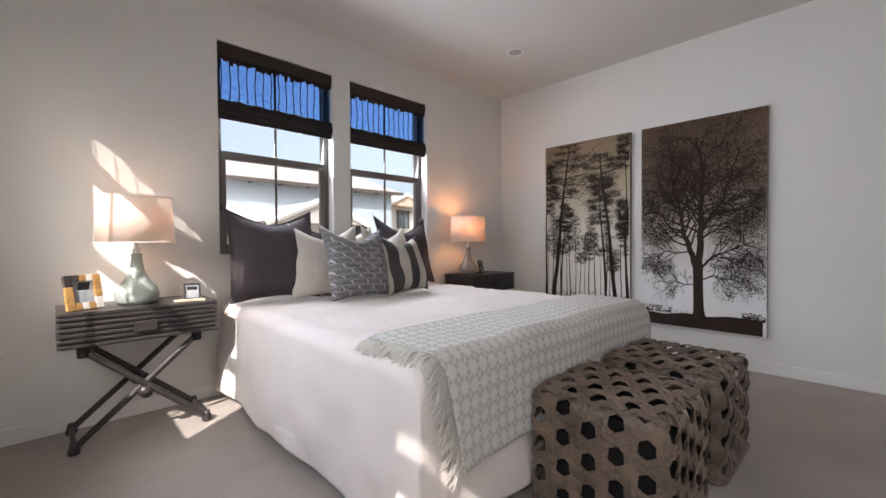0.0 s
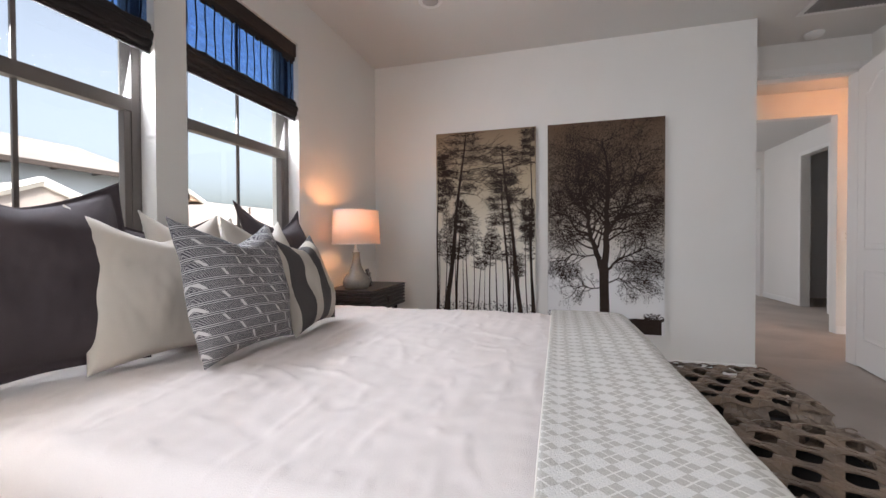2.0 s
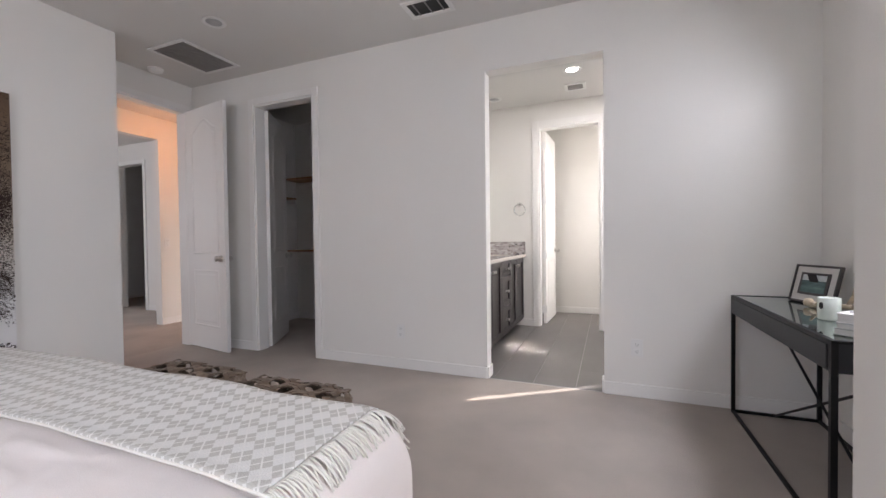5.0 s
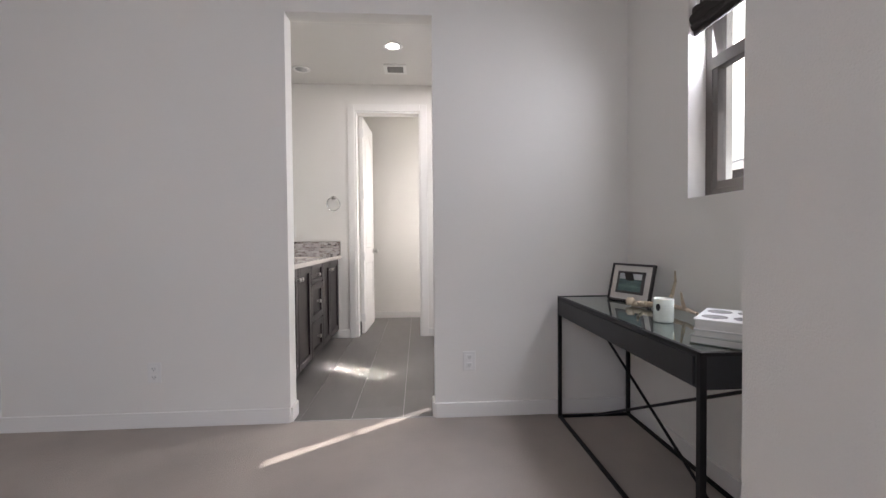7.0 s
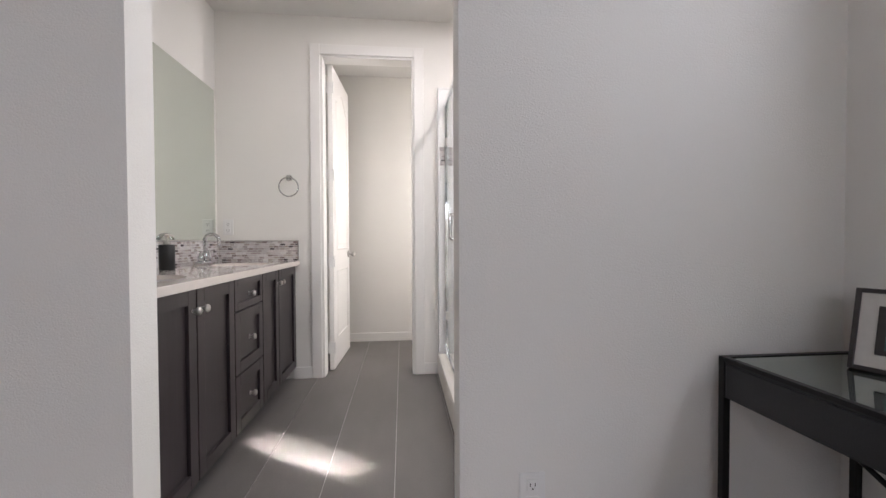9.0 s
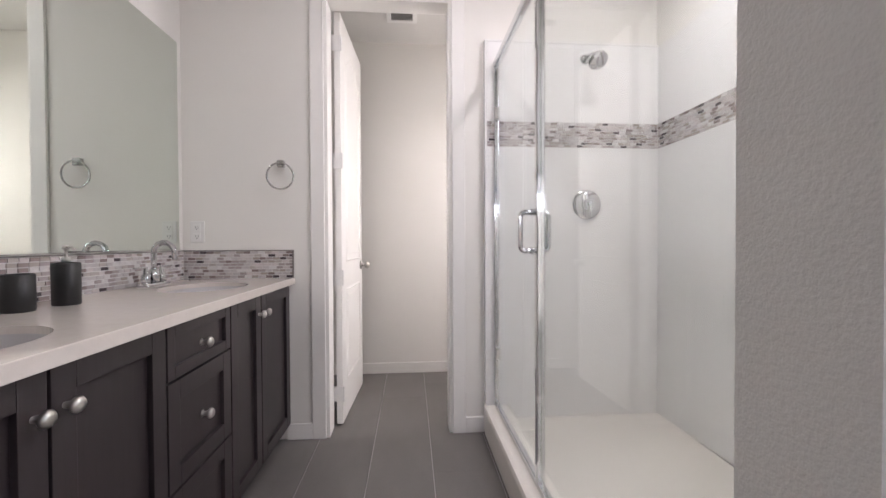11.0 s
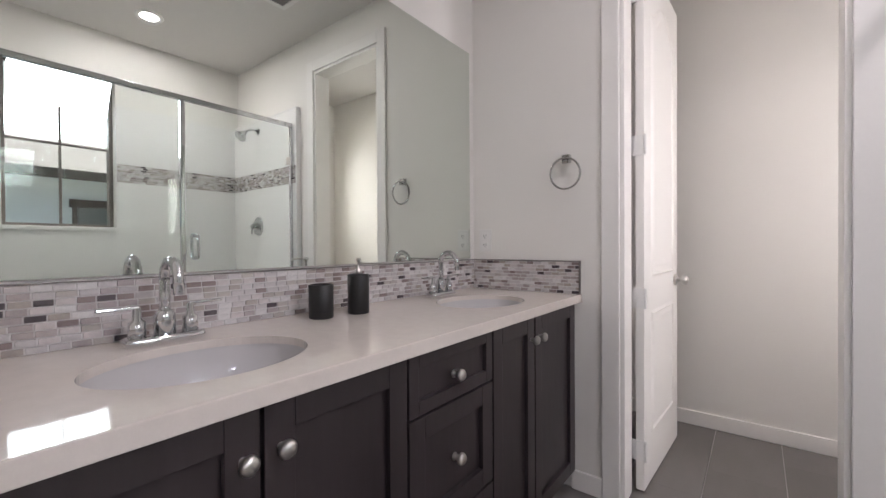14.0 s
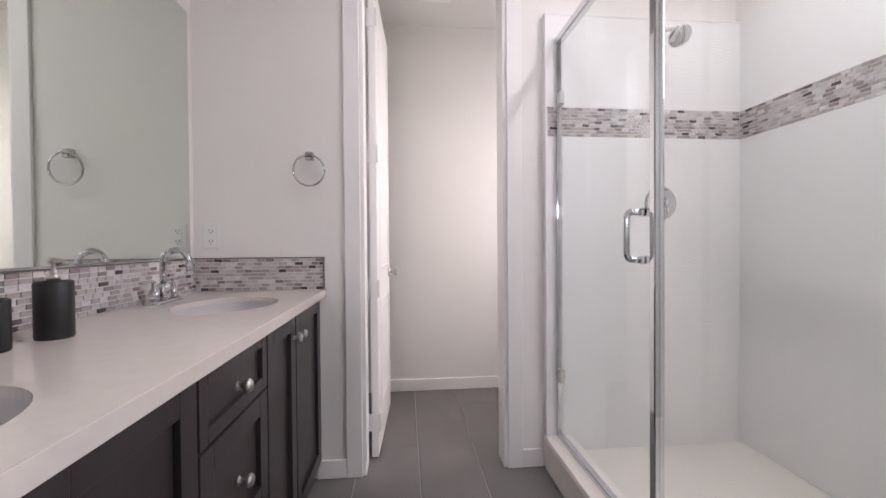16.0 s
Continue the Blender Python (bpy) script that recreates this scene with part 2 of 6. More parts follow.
def wall_with_holes(name, axis, face, back, lo, hi, holes, mat, label, top=2.745, foot=0.0):
    """A wall slab along x or y between two faces; holes are (lo, hi, z0, z1)."""
    bm = bmesh.new()

    def slab(a, b, z0, z1):
        if b - a < 1e-4 or z1 - z0 < 1e-4:
            return
        lo_f, hi_f = min(face, back), max(face, back)
        if axis == "x":
            add_box(bm, a, b, lo_f, hi_f, z0, z1)
        else:
            add_box(bm, lo_f, hi_f, a, b, z0, z1)
    at = lo
    for a, b, z0, z1 in sorted(holes):
        slab(at, a, foot, top)
        slab(a, b, foot, z0)
        slab(a, b, z1, top)
        at = b
    slab(at, hi, foot, top)
    bmesh.ops.remove_doubles(bm, verts=bm.verts, dist=1e-5)
    return setting(name, bm, mat, label)


CE = 2.745
AW, WW, BW, BF = 3.941, 3.292, -0.915, -2.978
BB = -1.03          # bathroom side of the wall between bedroom and bath
LW, NW = -0.33, -0.80   # left wall and the wall of the desk recess
EW = 4.473          # wall with the entry door
VW = 1.905          # wall behind the vanity
SW = -0.762         # tiled outer wall of the shower
TW = -4.082         # far wall of the toilet room

# ---- shell ----
W1 = (0.821, 1.684, 0.949, 2.414)
W2 = (1.845, 2.722, 0.949, 2.414)
wall_with_holes("wall_north", "x", WW, WW + 0.22, LW - 0.3, AW + 0.12, [W1, W2], WALL, "warm off-white painted wall with two sash windows")
wall_with_holes("wall_east", "y", AW, AW + 0.12, 0.102, WW, [], WALL, "warm off-white painted wall behind the bed side")
wall_with_holes("wall_alcove", "x", 0.102, 0.222, AW + 0.12, EW, [], WALL, "short off-white wall of the entry alcove")
wall_with_holes("wall_entry", "y", EW, EW + 0.12, BB, 0.222, [(-0.845, -0.035, 0.0, 2.468)], WALL, "off-white wall with the entry doorway")
wall_with_holes("wall_south", "x", BW, BB, NW - 0.1, EW, [(0.38, 1.225, 0.0, 2.372), (2.868, 3.595, 0.0, 2.435)], WALL, "off-white wall with closet door and bathroom opening")
wall_with_holes("wall_west", "y", LW, LW - 0.22, 0.52, WW, [(1.98, 2.94, 0.900, 2.53)], WALL, "off-white wall with one window")
wall_with_holes("wall_recess", "y", NW, NW - 0.22, BB, 0.74, [(-0.365, 0.255, 1.240, 2.414)], WALL, "off-white wall of the desk recess with a window")
wall_with_holes("wall_recess_side", "x", 0.52, 0.74, NW, LW - 0.22, [], WALL, "short off-white return wall beside the desk")
wall_with_holes("wall_vanity", "y", VW, VW + 0.12, TW, BB, [], WALL, "off-white bathroom wall behind the vanity")
wall_with_holes("wall_bath_far", "x", BF, BF - 0.12, SW - 0.2, VW, [(0.440, 1.148, 0.0, 2.458)], WALL, "off-white bathroom wall with the toilet room door")
wall_with_holes("wall_bath_outer", "y", SW - 0.012, SW - 0.22, TW, BB, [(-2.046, -1.446, 1.275, 2.420), (-3.75, -3.35, 1.3, 2.2)], WALL, "outer bathroom wall with windows")
wall_with_holes("wall_toilet", "x", TW, TW - 0.12, SW - 0.2, VW + 0.12, [], WALL, "off-white far wall of the toilet room")
wall_with_holes("wall_closet_back", "x", -2.45, -2.57, VW + 0.12, EW + 0.12, [], WALL, "off-white closet back wall")
wall_with_holes("wall_closet_side", "y", EW, EW + 0.12, -2.45, BB, [], WALL, "off-white closet side wall")

setting("floor", box(NW - 0.1, EW + 0.12, BW - 0.004, WW, -0.12, 0.0), CARPET, "taupe cut-pile carpet")
setting("floor_closet", box(VW + 0.12, EW, -2.45, BW - 0.004, -0.12, 0.0), CARPET, "taupe carpet of the closet")
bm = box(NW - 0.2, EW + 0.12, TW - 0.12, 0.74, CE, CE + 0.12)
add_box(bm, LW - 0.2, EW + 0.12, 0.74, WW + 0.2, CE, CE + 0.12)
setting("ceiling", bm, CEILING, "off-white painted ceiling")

# skirting boards
def baseboard(x0, y0, x1, y1, nx, ny, hgt=0.088):
    d = 0.014
    a, b = (min(x0, x1), max(x0, x1)), (min(y0, y1), max(y0, y1))
    if nx:
        bm = box(min(x0, x0 + nx * d), max(x0, x0 + nx * d), b[0], b[1], 0.0, hgt, 0.004)
    else:
        bm = box(a[0], a[1], min(y0, y0 + ny * d), max(y0, y0 + ny * d), 0.0, hgt, 0.004)
    return setting("baseboard", bm, TRIM, "white painted skirting board")


for run in ((LW, WW, AW, WW, 0, -1), (AW, 0.102, AW, WW, -1, 0), (AW, 0.102, EW, 0.102, 0, -1), (EW, -0.035 + 0.06, EW, 0.102, -1, 0),
            (NW, BW, 0.38, BW, 0, 1), (1.225, BW, 2.868 - 0.06, BW, 0, 1), (3.595 + 0.06, BW, EW, BW, 0, 1), (LW, 0.52, LW, WW, 1, 0),
            (NW, BW, NW, 0.52, 1, 0), (NW, 0.52, LW, 0.52, 0, -1), (1.223, BF, 1.36, BF, 0, 1), (0.26, BF, 0.365, BF, 0, 1),
            (SW, TW, VW, TW, 0, 1), (VW, TW, VW, BF - 0.12, -1, 0), (0.38, BB, 0.38, BW, 1, 0), (1.225, BB, 1.225, BW, -1, 0), (1.225, BB, 1.33, BB, 0, -1), (0.33, BB, 0.38, BB, 0, -1),
            (VW + 0.12, -2.45, EW, -2.45, 0, 1), (EW, -2.45, EW, BB, -1, 0)):
    baseboard(*run)


def casing(name, axis, face, out, lo, hi, top, w=0.062, d=0.016):
    """Door trim of two legs and a head on one face of a wall."""
    bm = bmesh.new()
    f0, f1 = sorted((face, face + out * d))
    for a, b, z0, z1 in ((lo - w, lo, 0, top + w), (hi, hi + w, 0, top + w), (lo, hi, top, top + w)):
        if axis == "x":
            add_box(bm, a, b, f0, f1, z0, z1, 0.004)
        else:
            add_box(bm, f0, f1, a, b, z0, z1, 0.004)
    return setting(name, bm, TRIM, "white painted door casing")


def jamb(name, axis, f0, f1, lo, hi, top, t=0.018):
    bm = bmesh.new()
    f0, f1 = sorted((f0, f1))
    for a, b, z0, z1 in ((lo, lo + t, 0, top), (hi - t, hi, 0, top), (lo + t, hi - t, top - t, top)):
        if axis == "x":
            add_box(bm, a, b, f0 - 0.002, f1 + 0.002, z0, z1, 0.002)
        else:
            add_box(bm, f0 - 0.002, f1 + 0.002, a, b, z0, z1, 0.002)
    return setting(name, bm, TRIM, "white painted door jamb")


casing("trim", "y", EW, -1, -0.845, -0.035, 2.468)
jamb("trim", "y", EW, EW + 0.12, -0.845, -0.035, 2.468)
casing("trim", "x", BW, 1, 2.868, 3.595, 2.435)
jamb("trim", "x", BW, BB, 2.868, 3.595, 2.435)
casing("trim", "x", BF, 1, 0.440, 1.148, 2.458, 0.075)
jamb("trim", "x", BF, BF - 0.12, 0.440, 1.148, 2.458)


# ---- doors ----
def add_panel(bm, x0, x1, z0, z1, y, out, arch=0.0):
    """Raised moulding and field of one door panel on the face y."""
    n = 14

    def loop(inset, depth):
        pts = [(x0 + inset, z0 + inset), (x1 - inset, z0 + inset)]
        for i in range(n + 1):
            u = i / n
            x = x1 - inset + (x0 - x1 + 2 * inset) * u
            rise = arch * (0.5 - 0.5 * math.cos(2 * math.pi * u)) if arch else 0.0
            pts.append((x, z1 - inset - (arch if arch else 0) + rise))
        return [bm.verts.new((x, y + out * depth, z)) for x, z in pts]
    loops = [loop(0.0, 0.0), loop(0.012, 0.006), loop(0.026, -0.006), loop(0.055, 0.003)]
    for p, q in zip(loops, loops[1:]):
        for i in range(len(p)):
            bm.faces.new((p[i], p[(i + 1) % len(p)], q[(i + 1) % len(q)], q[i]))
    bm.faces.new(loops[-1])


def door(name, label, hx, hy, turn, width, height, lever=True, hinges=4, group="", handed=1):
    """A two-panel arched-top interior door; local x runs from the hinge to the free edge."""
    d = thing(name, label, "door", hx, hy, 0.012, turn, group, "structure")
    t = 0.036
    bm = box(0, width, -t / 2, t / 2, 0, height, 0.002)
    for out in (1, -1):
        add_panel(bm, 0.115, width - 0.115, 0.225, 0.80, out * t / 2, out)
        add_panel(bm, 0.115, width - 0.115, 0.96, height - 0.12, out * t / 2, out, 0.11)
    part("leaf", bm, DOOR, d)
    for out in (1, -1):
        bm = cyl((width - 0.07, out * t / 2, 0.915), (width - 0.07, out * (t / 2 + 0.012), 0.915), 0.032, seg=24)
        add_cyl(bm, (width - 0.07, out * (t / 2 + 0.01), 0.915), (width - 0.07, out * (t / 2 + 0.035), 0.915), 0.011)
        if lever:
            lathe([(0.008, 0), (0.024, 0.006), (0.029, 0.018), (0.026, 0.03), (0.012, 0.038), (0.0005, 0.039)], 20,
                  Matrix.Translation((width - 0.07, out * (t / 2 + 0.030), 0.915)) @ pose(0, 0, 0, -90 * out, 0, 0), bm)
        part("door_handle", bm, NICKEL, d, "satin nickel knob", True)
    for i in range(hinges):
        z = 0.18 + (height - 0.36) * i / (hinges - 1)
        bm = box(-0.004, 0.001, -t / 2 + 0.002, t / 2 - 0.002, z - 0.045, z + 0.045)
        add_cyl(bm, (-0.004, handed * (t / 2 + 0.006), z - 0.045), (-0.004, handed * (t / 2 + 0.006), z + 0.045), 0.007, seg=10)
        if handed < 0:
            add_box(bm, -0.005, 0.001, t / 2 - 0.004, t / 2 + 0.024, z - 0.045, z + 0.045)
        part("hinge", bm, PLASTIC if hinges == 4 else NICKEL, d)
    return d


door("door_1", "white two-panel entry door standing wide open", EW - 0.012, -0.842, 170.5, 0.70, 2.445)
door("door_2", "white two-panel closet door swung into the closet", 3.572, BB - 0.02, -60, 0.69, 2.412)
door("door_3", "white two-panel toilet room door swung inwards", 1.100, BF - 0.142, -92.8, 0.695, 2.433, handed=-1)


# ---- windows ----
def sash_window(name, label, axis, face, out, lo, hi, z0, z1, rail, muntins=True, cross=False, rails=True, f=0.042):
    """A single-hung window set in the wall opening; out is the way outdoors along the wall's normal."""
    w = thing(name, label, "window", kind="structure")
    y0 = face + out * 0.085

    def slab(a, b, za, zb, d0, d1, bev=0.003):
        p, q = sorted((y0 + out * d0, y0 + out * d1))
        return box(a, b, p, q, za, zb, bev) if axis == "x" else box(p, q, a, b, za, zb, bev)
    for k, (a, b, za, zb) in enumerate(((lo, lo + f, z0, z1), (hi - f, hi, z0, z1), (lo + f, hi - f, z0, z0 + f), (lo + f, hi - f, z1 - f, z1))):
        part("window_frame", slab(a, b, za, zb, 0, 0.07), WINDOW_FRAME, w)
    if rails:
        part("meeting_rail", slab(lo + f, hi - f, rail - 0.028, rail + 0.028, -0.004, 0.045), WINDOW_FRAME, w)
        for a, b in ((lo + f, lo + f + 0.03), (hi - f - 0.03, hi - f)):
            part("sash_stile", slab(a, b, z0 + f, rail - 0.028, 0.004, 0.04), WINDOW_FRAME, w)
        part("sash_rail", slab(lo + f + 0.03, hi - f - 0.03, z0 + f, z0 + f + 0.032, 0.004, 0.04), WINDOW_FRAME, w)
    mid = (lo + hi) / 2
    if muntins:
        part("muntin", slab(mid - 0.008, mid + 0.008, z0 + f, z1 - f, 0.020, 0.032, 0.001), WINDOW_FRAME, w)
    if cross:
        part("muntin", slab(lo + f, hi - f, rail - 0.008, rail + 0.008, 0.021, 0.031, 0.001), WINDOW_FRAME, w)
    pane = part("pane", slab(lo + f, hi - f, z0 + f, z1 - f, 0.025, 0.028, 0), PANE, w)
    pane.visible_shadow = False
    s0, s1 = sorted((face, y0))
    bm = box(lo, hi, s0, s1, z0 - 0.001, z0 + 0.004) if axis == "x" else box(s0, s1, lo, hi, z0 - 0.001, z0 + 0.004)
    part("window_sill", bm, TRIM, w)
    return w


sash_window("window_1", "dark taupe single-hung sash window above the bed", "x", WW, 1, *W1, 1.655)
sash_window("window_2", "dark taupe single-hung sash window above the bed", "x", WW, 1, *W2, 1.655)
sash_window("window_3", "dark taupe single-hung sash window above the desk", "y", NW, -1, -0.365, 0.255, 1.240, 2.414, 1.855)
sash_window("window_4", "dark taupe single-hung sash window beside the nightstand", "y", LW, -1, 1.98, 2.94, 0.900, 2.53, 1.62)
sash_window("window_5", "dark taupe four-light window in the shower", "y", SW, -1, -2.046, -1.446, 1.275, 2.420, 1.876, cross=True, rails=False, f=0.026)
sash_window("window_6", "small dark taupe window of the toilet room", "y", SW, -1, -3.75, -3.35, 1.3, 2.2, 1.75, cross=True, rails=False)


# ---- roman blinds ----
BLIND = material("woven_dark_blind", (0.020, 0.014, 0.013), 0.85, vary=0.5, scale=14, grain=160, bump=0.002, stretch=(0.2, 1, 3))
VALANCE = material("woven_brown_valance", (0.035, 0.022, 0.017), 0.85, vary=0.4, scale=20, grain=120, bump=0.001, stretch=(0.2, 1, 4))


def sheer(name, tint):
    """Open weave that lets the sky show through between dark cords; tint colours what passes."""
    m = bpy.data.materials.new(name)
    t, b = nodes_of(m)
    n, link = t.nodes, t.links.new
    n.remove(b)
    see, cloth, mix = n.new("ShaderNodeBsdfTransparent"), n.new("ShaderNodeBsdfDiffuse"), n.new("ShaderNodeMixShader")
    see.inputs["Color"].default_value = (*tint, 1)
    cloth.inputs["Color"].default_value = (0.03, 0.04, 0.06, 1)
    co, mp, nz, rg = n.new("ShaderNodeTexCoord"), n.new("ShaderNodeMapping"), n.new("ShaderNodeTexNoise"), n.new("ShaderNodeMapRange")
    mp.inputs["Scale"].default_value = (3, 3, 60)
    nz.inputs["Scale"].default_value = 6
    rg.inputs["From Min"].default_value, rg.inputs["From Max"].default_value = 0.35, 0.75
    rg.inputs["To Min"].default_value, rg.inputs["To Max"].default_value = 0.03, 0.35
    link(co.outputs["Object"], mp.inputs["Vector"]), link(mp.outputs[0], nz.inputs["Vector"]), link(nz.outputs["Fac"], rg.inputs["Value"])
    link(rg.outputs["Result"], mix.inputs[0]), link(see.outputs[0], mix.inputs[1]), link(cloth.outputs[0], mix.inputs[2])
    link(mix.outputs[0], n["Material Output"].inputs["Surface"])
    return m


# one cloth twice: first with sky blue put into its tint, then neutral
SHEER_SKY, SHEER_NEUTRAL = sheer("sky_tinted_weave", (0.50, 0.68, 0.95)), sheer("neutral_blind_weave", (0.93, 0.92, 0.90))


def roman_blind(x, width, z_top, drop, m, val=0.085):
    """A woven shade, half raised: valance, sheer field with cords, and the folded stack below. Local y faces the room."""
    b = thing("roman_blind", "dark woven roman shade half raised in the window", "blind", group="roman shades")
    b.matrix_world = m
    rng = random.Random(int(x * 100))
    bm = box(0, width, -0.012, 0.018, z_top - val, z_top, 0.004)
    part("valance", bm, VALANCE, b, "woven dark brown valance")
    bm = bmesh.new()
    n = 40
    rows = 6
    for i in range(n):
        a, c = width * i / n, width * (i + 1) / n
        z0 = z_top - val - 0.03 * rng.random()
        add_box(bm, a, c, -0.004, 0.006, z0 - 0.012 - 0.018 * rng.random(), z_top - val + 0.005)
    part("valance_edge", bm, BLIND, b)
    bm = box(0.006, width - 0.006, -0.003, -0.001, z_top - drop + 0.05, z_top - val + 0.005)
    part("sheer_field", bm, SHEER_SKY if val < 0.1 else SHEER_NEUTRAL, b, "open see-through weave; over the bed the sky's blue is tinted in")
    for i in range(15):
        cx = 0.03 + (width - 0.06) * i / 14
        pts = [(cx + 0.004 * math.sin(k * 1.1 + i), -0.006, z_top - 0.08 - (drop - 0.12) * k / 8) for k in range(9)]
        part("cord", tube(pts, 0.0036, 6), BLIND, b)
    # folded stack
    for k, (dz, out, half) in enumerate(((0.09, 0.020, 0.022), (0.055, 0.034, 0.026), (0.025, 0.026, 0.022), (0.0, 0.012, 0.010))):
        seg = 44
        prev = None
        bm = bmesh.new()
        for i in range(seg + 1):
            cx = -0.006 + (width + 0.012) * i / seg
            w = 0.004 * math.sin(i * 0.9 + k) + 0.003 * rng.random()
            ring = [bm.verts.new((cx, out * (0.3 + 0.7 * math.cos(q)) - 0.006, z_top - drop + dz + half * math.sin(q) * 1.1 + w)) for q in [2 * math.pi * j / 10 for j in range(10)]]
            if prev:
                for j in range(10):
                    bm.faces.new((prev[j], prev[(j + 1) % 10], ring[(j + 1) % 10], ring[j]))
            else:
                bm.faces.new(ring)
            prev = ring
        bm.faces.new(prev)
        part("fold", bm, BLIND, b, "folded black weave", True)
    part("bottom_bar", box(0, width, -0.004, 0.008, z_top - drop - 0.022, z_top - drop - 0.006, 0.003), BLIND, b)
    if val > 0.1:
        return b
    cx = width - 0.012
    part("pull_cord", tube([(cx, 0.012, z_top - 0.1), (cx + 0.004, 0.03, z_top - drop * 0.6), (cx, 0.016, z_top - drop - 0.1), (cx, 0.012, z_top - drop - 0.62)], 0.0016, 6), BLIND, b)
    part("cord_tassel", lathe([(0.002, 0), (0.007, 0.006), (0.006, 0.03), (0.002, 0.036)], 10, Matrix.Translation((cx, 0.012, z_top - drop - 0.655))), BLIND, b, "", True)
    return b


for w in (W1, W2):
    roman_blind(w[0], w[1] - w[0] - 0.006, w[3] - 0.003, 0.50, Matrix.Translation((w[1] - 0.003, WW + 0.03, 0)) @ pose(0, 0, 0, 0, 0, 180))
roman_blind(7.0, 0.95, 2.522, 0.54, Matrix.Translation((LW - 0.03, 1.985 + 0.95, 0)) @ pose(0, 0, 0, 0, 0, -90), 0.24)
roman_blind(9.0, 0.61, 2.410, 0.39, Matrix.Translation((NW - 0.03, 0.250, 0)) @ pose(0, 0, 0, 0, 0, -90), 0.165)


# ---- bed ----
def soft_noise(x, y, z, s, amp):
    return amp * noise.noise(Vector((x * s, y * s, z * s)))


BX0, BX1, BY0, BY1, BZ = 0.81, 2.72, 1.202, 3.255, 0.635


def drape(u, v, x0, x1, y0, y1, top, r, low, flare=0.03):
    """Point of a cloth laid over a box: u across from x0, v along from the foot; outside the box it hangs."""
    def fold(d):
        # distance past the edge to (out, down)
        q = r * math.pi / 2
        if d <= 0:
            return 0.0, 0.0
        if d < q:
            a = d / r
            return r * math.sin(a), r * (1 - math.cos(a))
        return r + flare * (d - q) , r + (d - q)
    ox, dx = fold(x0 + r - u) if u < x0 + r else fold(u - (x1 - r))
    oy, dy = fold(y0 + r - v) if v < y0 + r else (0.0, 0.0)
    x = (x0 + r - ox) if u < x0 + r else (x1 - r + ox if u > x1 - r else u)
    y = (y0 + r - oy) if v < y0 + r else v
    z = top - dx - dy
    return x, y, z


def bed():
    b = thing("bed", "king bed made up with a pale blush bedspread", "bed")
    part("mattress", box(BX0 + 0.06, BX1 - 0.06, BY0 + 0.06, BY1, 0.30, BZ - 0.03, 0.05), WHITE_CLOTH, b)
    part("box_spring", box(BX0 + 0.05, BX1 - 0.05, BY0 + 0.05, BY1, 0.055, 0.30, 0.02), WHITE_CLOTH, b, "white covered base")
    for lx in (BX0 + 0.12, BX1 - 0.12):
        for ly in (BY0 + 0.12, BY1 - 0.12):
            part("leg", cyl((lx, ly, 0), (lx, ly, 0.06), 0.025), BLACK_METAL, b)
    # bedspread
    bm = bmesh.new()
    r, low = 0.075, 0.06
    hang = BZ - low
    nu, nv = 250, 250
    u0, u1 = BX0 - hang + r * 0.43, BX1 + hang - r * 0.43
    v0, v1 = BY0 - hang + r * 0.43, BY1 - 0.01
    grid = []
    for i in range(nu + 1):
        row = []
        for j in range(nv + 1):
            u, v = u0 + (u1 - u0) * i / nu, v0 + (v1 - v0) * j / nv
            x, y, z = drape(u, v, BX0, BX1, BY0, BY1, BZ, r, low)
            z = max(z, low)
            down = BZ - z
            side = min(1.0, max(0.0, (down - 0.08) / 0.3))
            wob = side * (0.018 * math.sin(9 * (y if abs(u - 1.78) > 0.9 else x) + 2 * math.sin(3 * (x + y))) + soft_noise(x, y, z, 5, 0.022))
            if u < BX0 + r:
                x -= wob + side * 0.015
            elif u > BX1 - r:
                x += wob
            if v < BY0 + r and BX0 + r < u < BX1 - r:
                y -= wob * 0.5
            z += (1 - side) * (soft_noise(x, y, 0, 2.2, 0.012) + soft_noise(x * 0.5, y * 2, 0, 9, 0.0045) + soft_noise(x, y, 3, 22, 0.0022) - 0.006 * max(0.0, 0.22 - abs(noise.noise(Vector((x * 3.1 + 0.6 * y, y * 4.3, 9))))) / 0.22 * (0.5 + noise.noise(Vector((x * 1.7, y * 1.7, 5)))))
            ridge = abs(noise.noise(Vector((x * 1.6 + 2.2 * y, y * 7.5 - x * 1.5, 2.0)))) + 0.5 * abs(noise.noise(Vector((x * 9 - y * 3, y * 4 + x * 2, 6.0))))
            z += (1 - side) * 0.006 * max(0.0, 0.16 - ridge) / 0.16
            if side > 0.95:
                z += 0.012 * math.sin(7 * (x + y)) * side * (1 if down > 0.5 else 0)
            row.append(bm.verts.new((x, y, max(z, 0.03))))
        grid.append(row)
    for i in range(nu):
        for j in range(nv):
            bm.faces.new((grid[i][j], grid[i + 1][j], grid[i + 1][j + 1], grid[i][j + 1]))
    spread = part("bedspread", bm, LINEN, b, "pale blush linen bedspread hanging to the floor", True)
    mod = spread.modifiers.new("thickness", "SOLIDIFY")
    mod.thickness, mod.offset = 0.008, -1
    return b


bed()


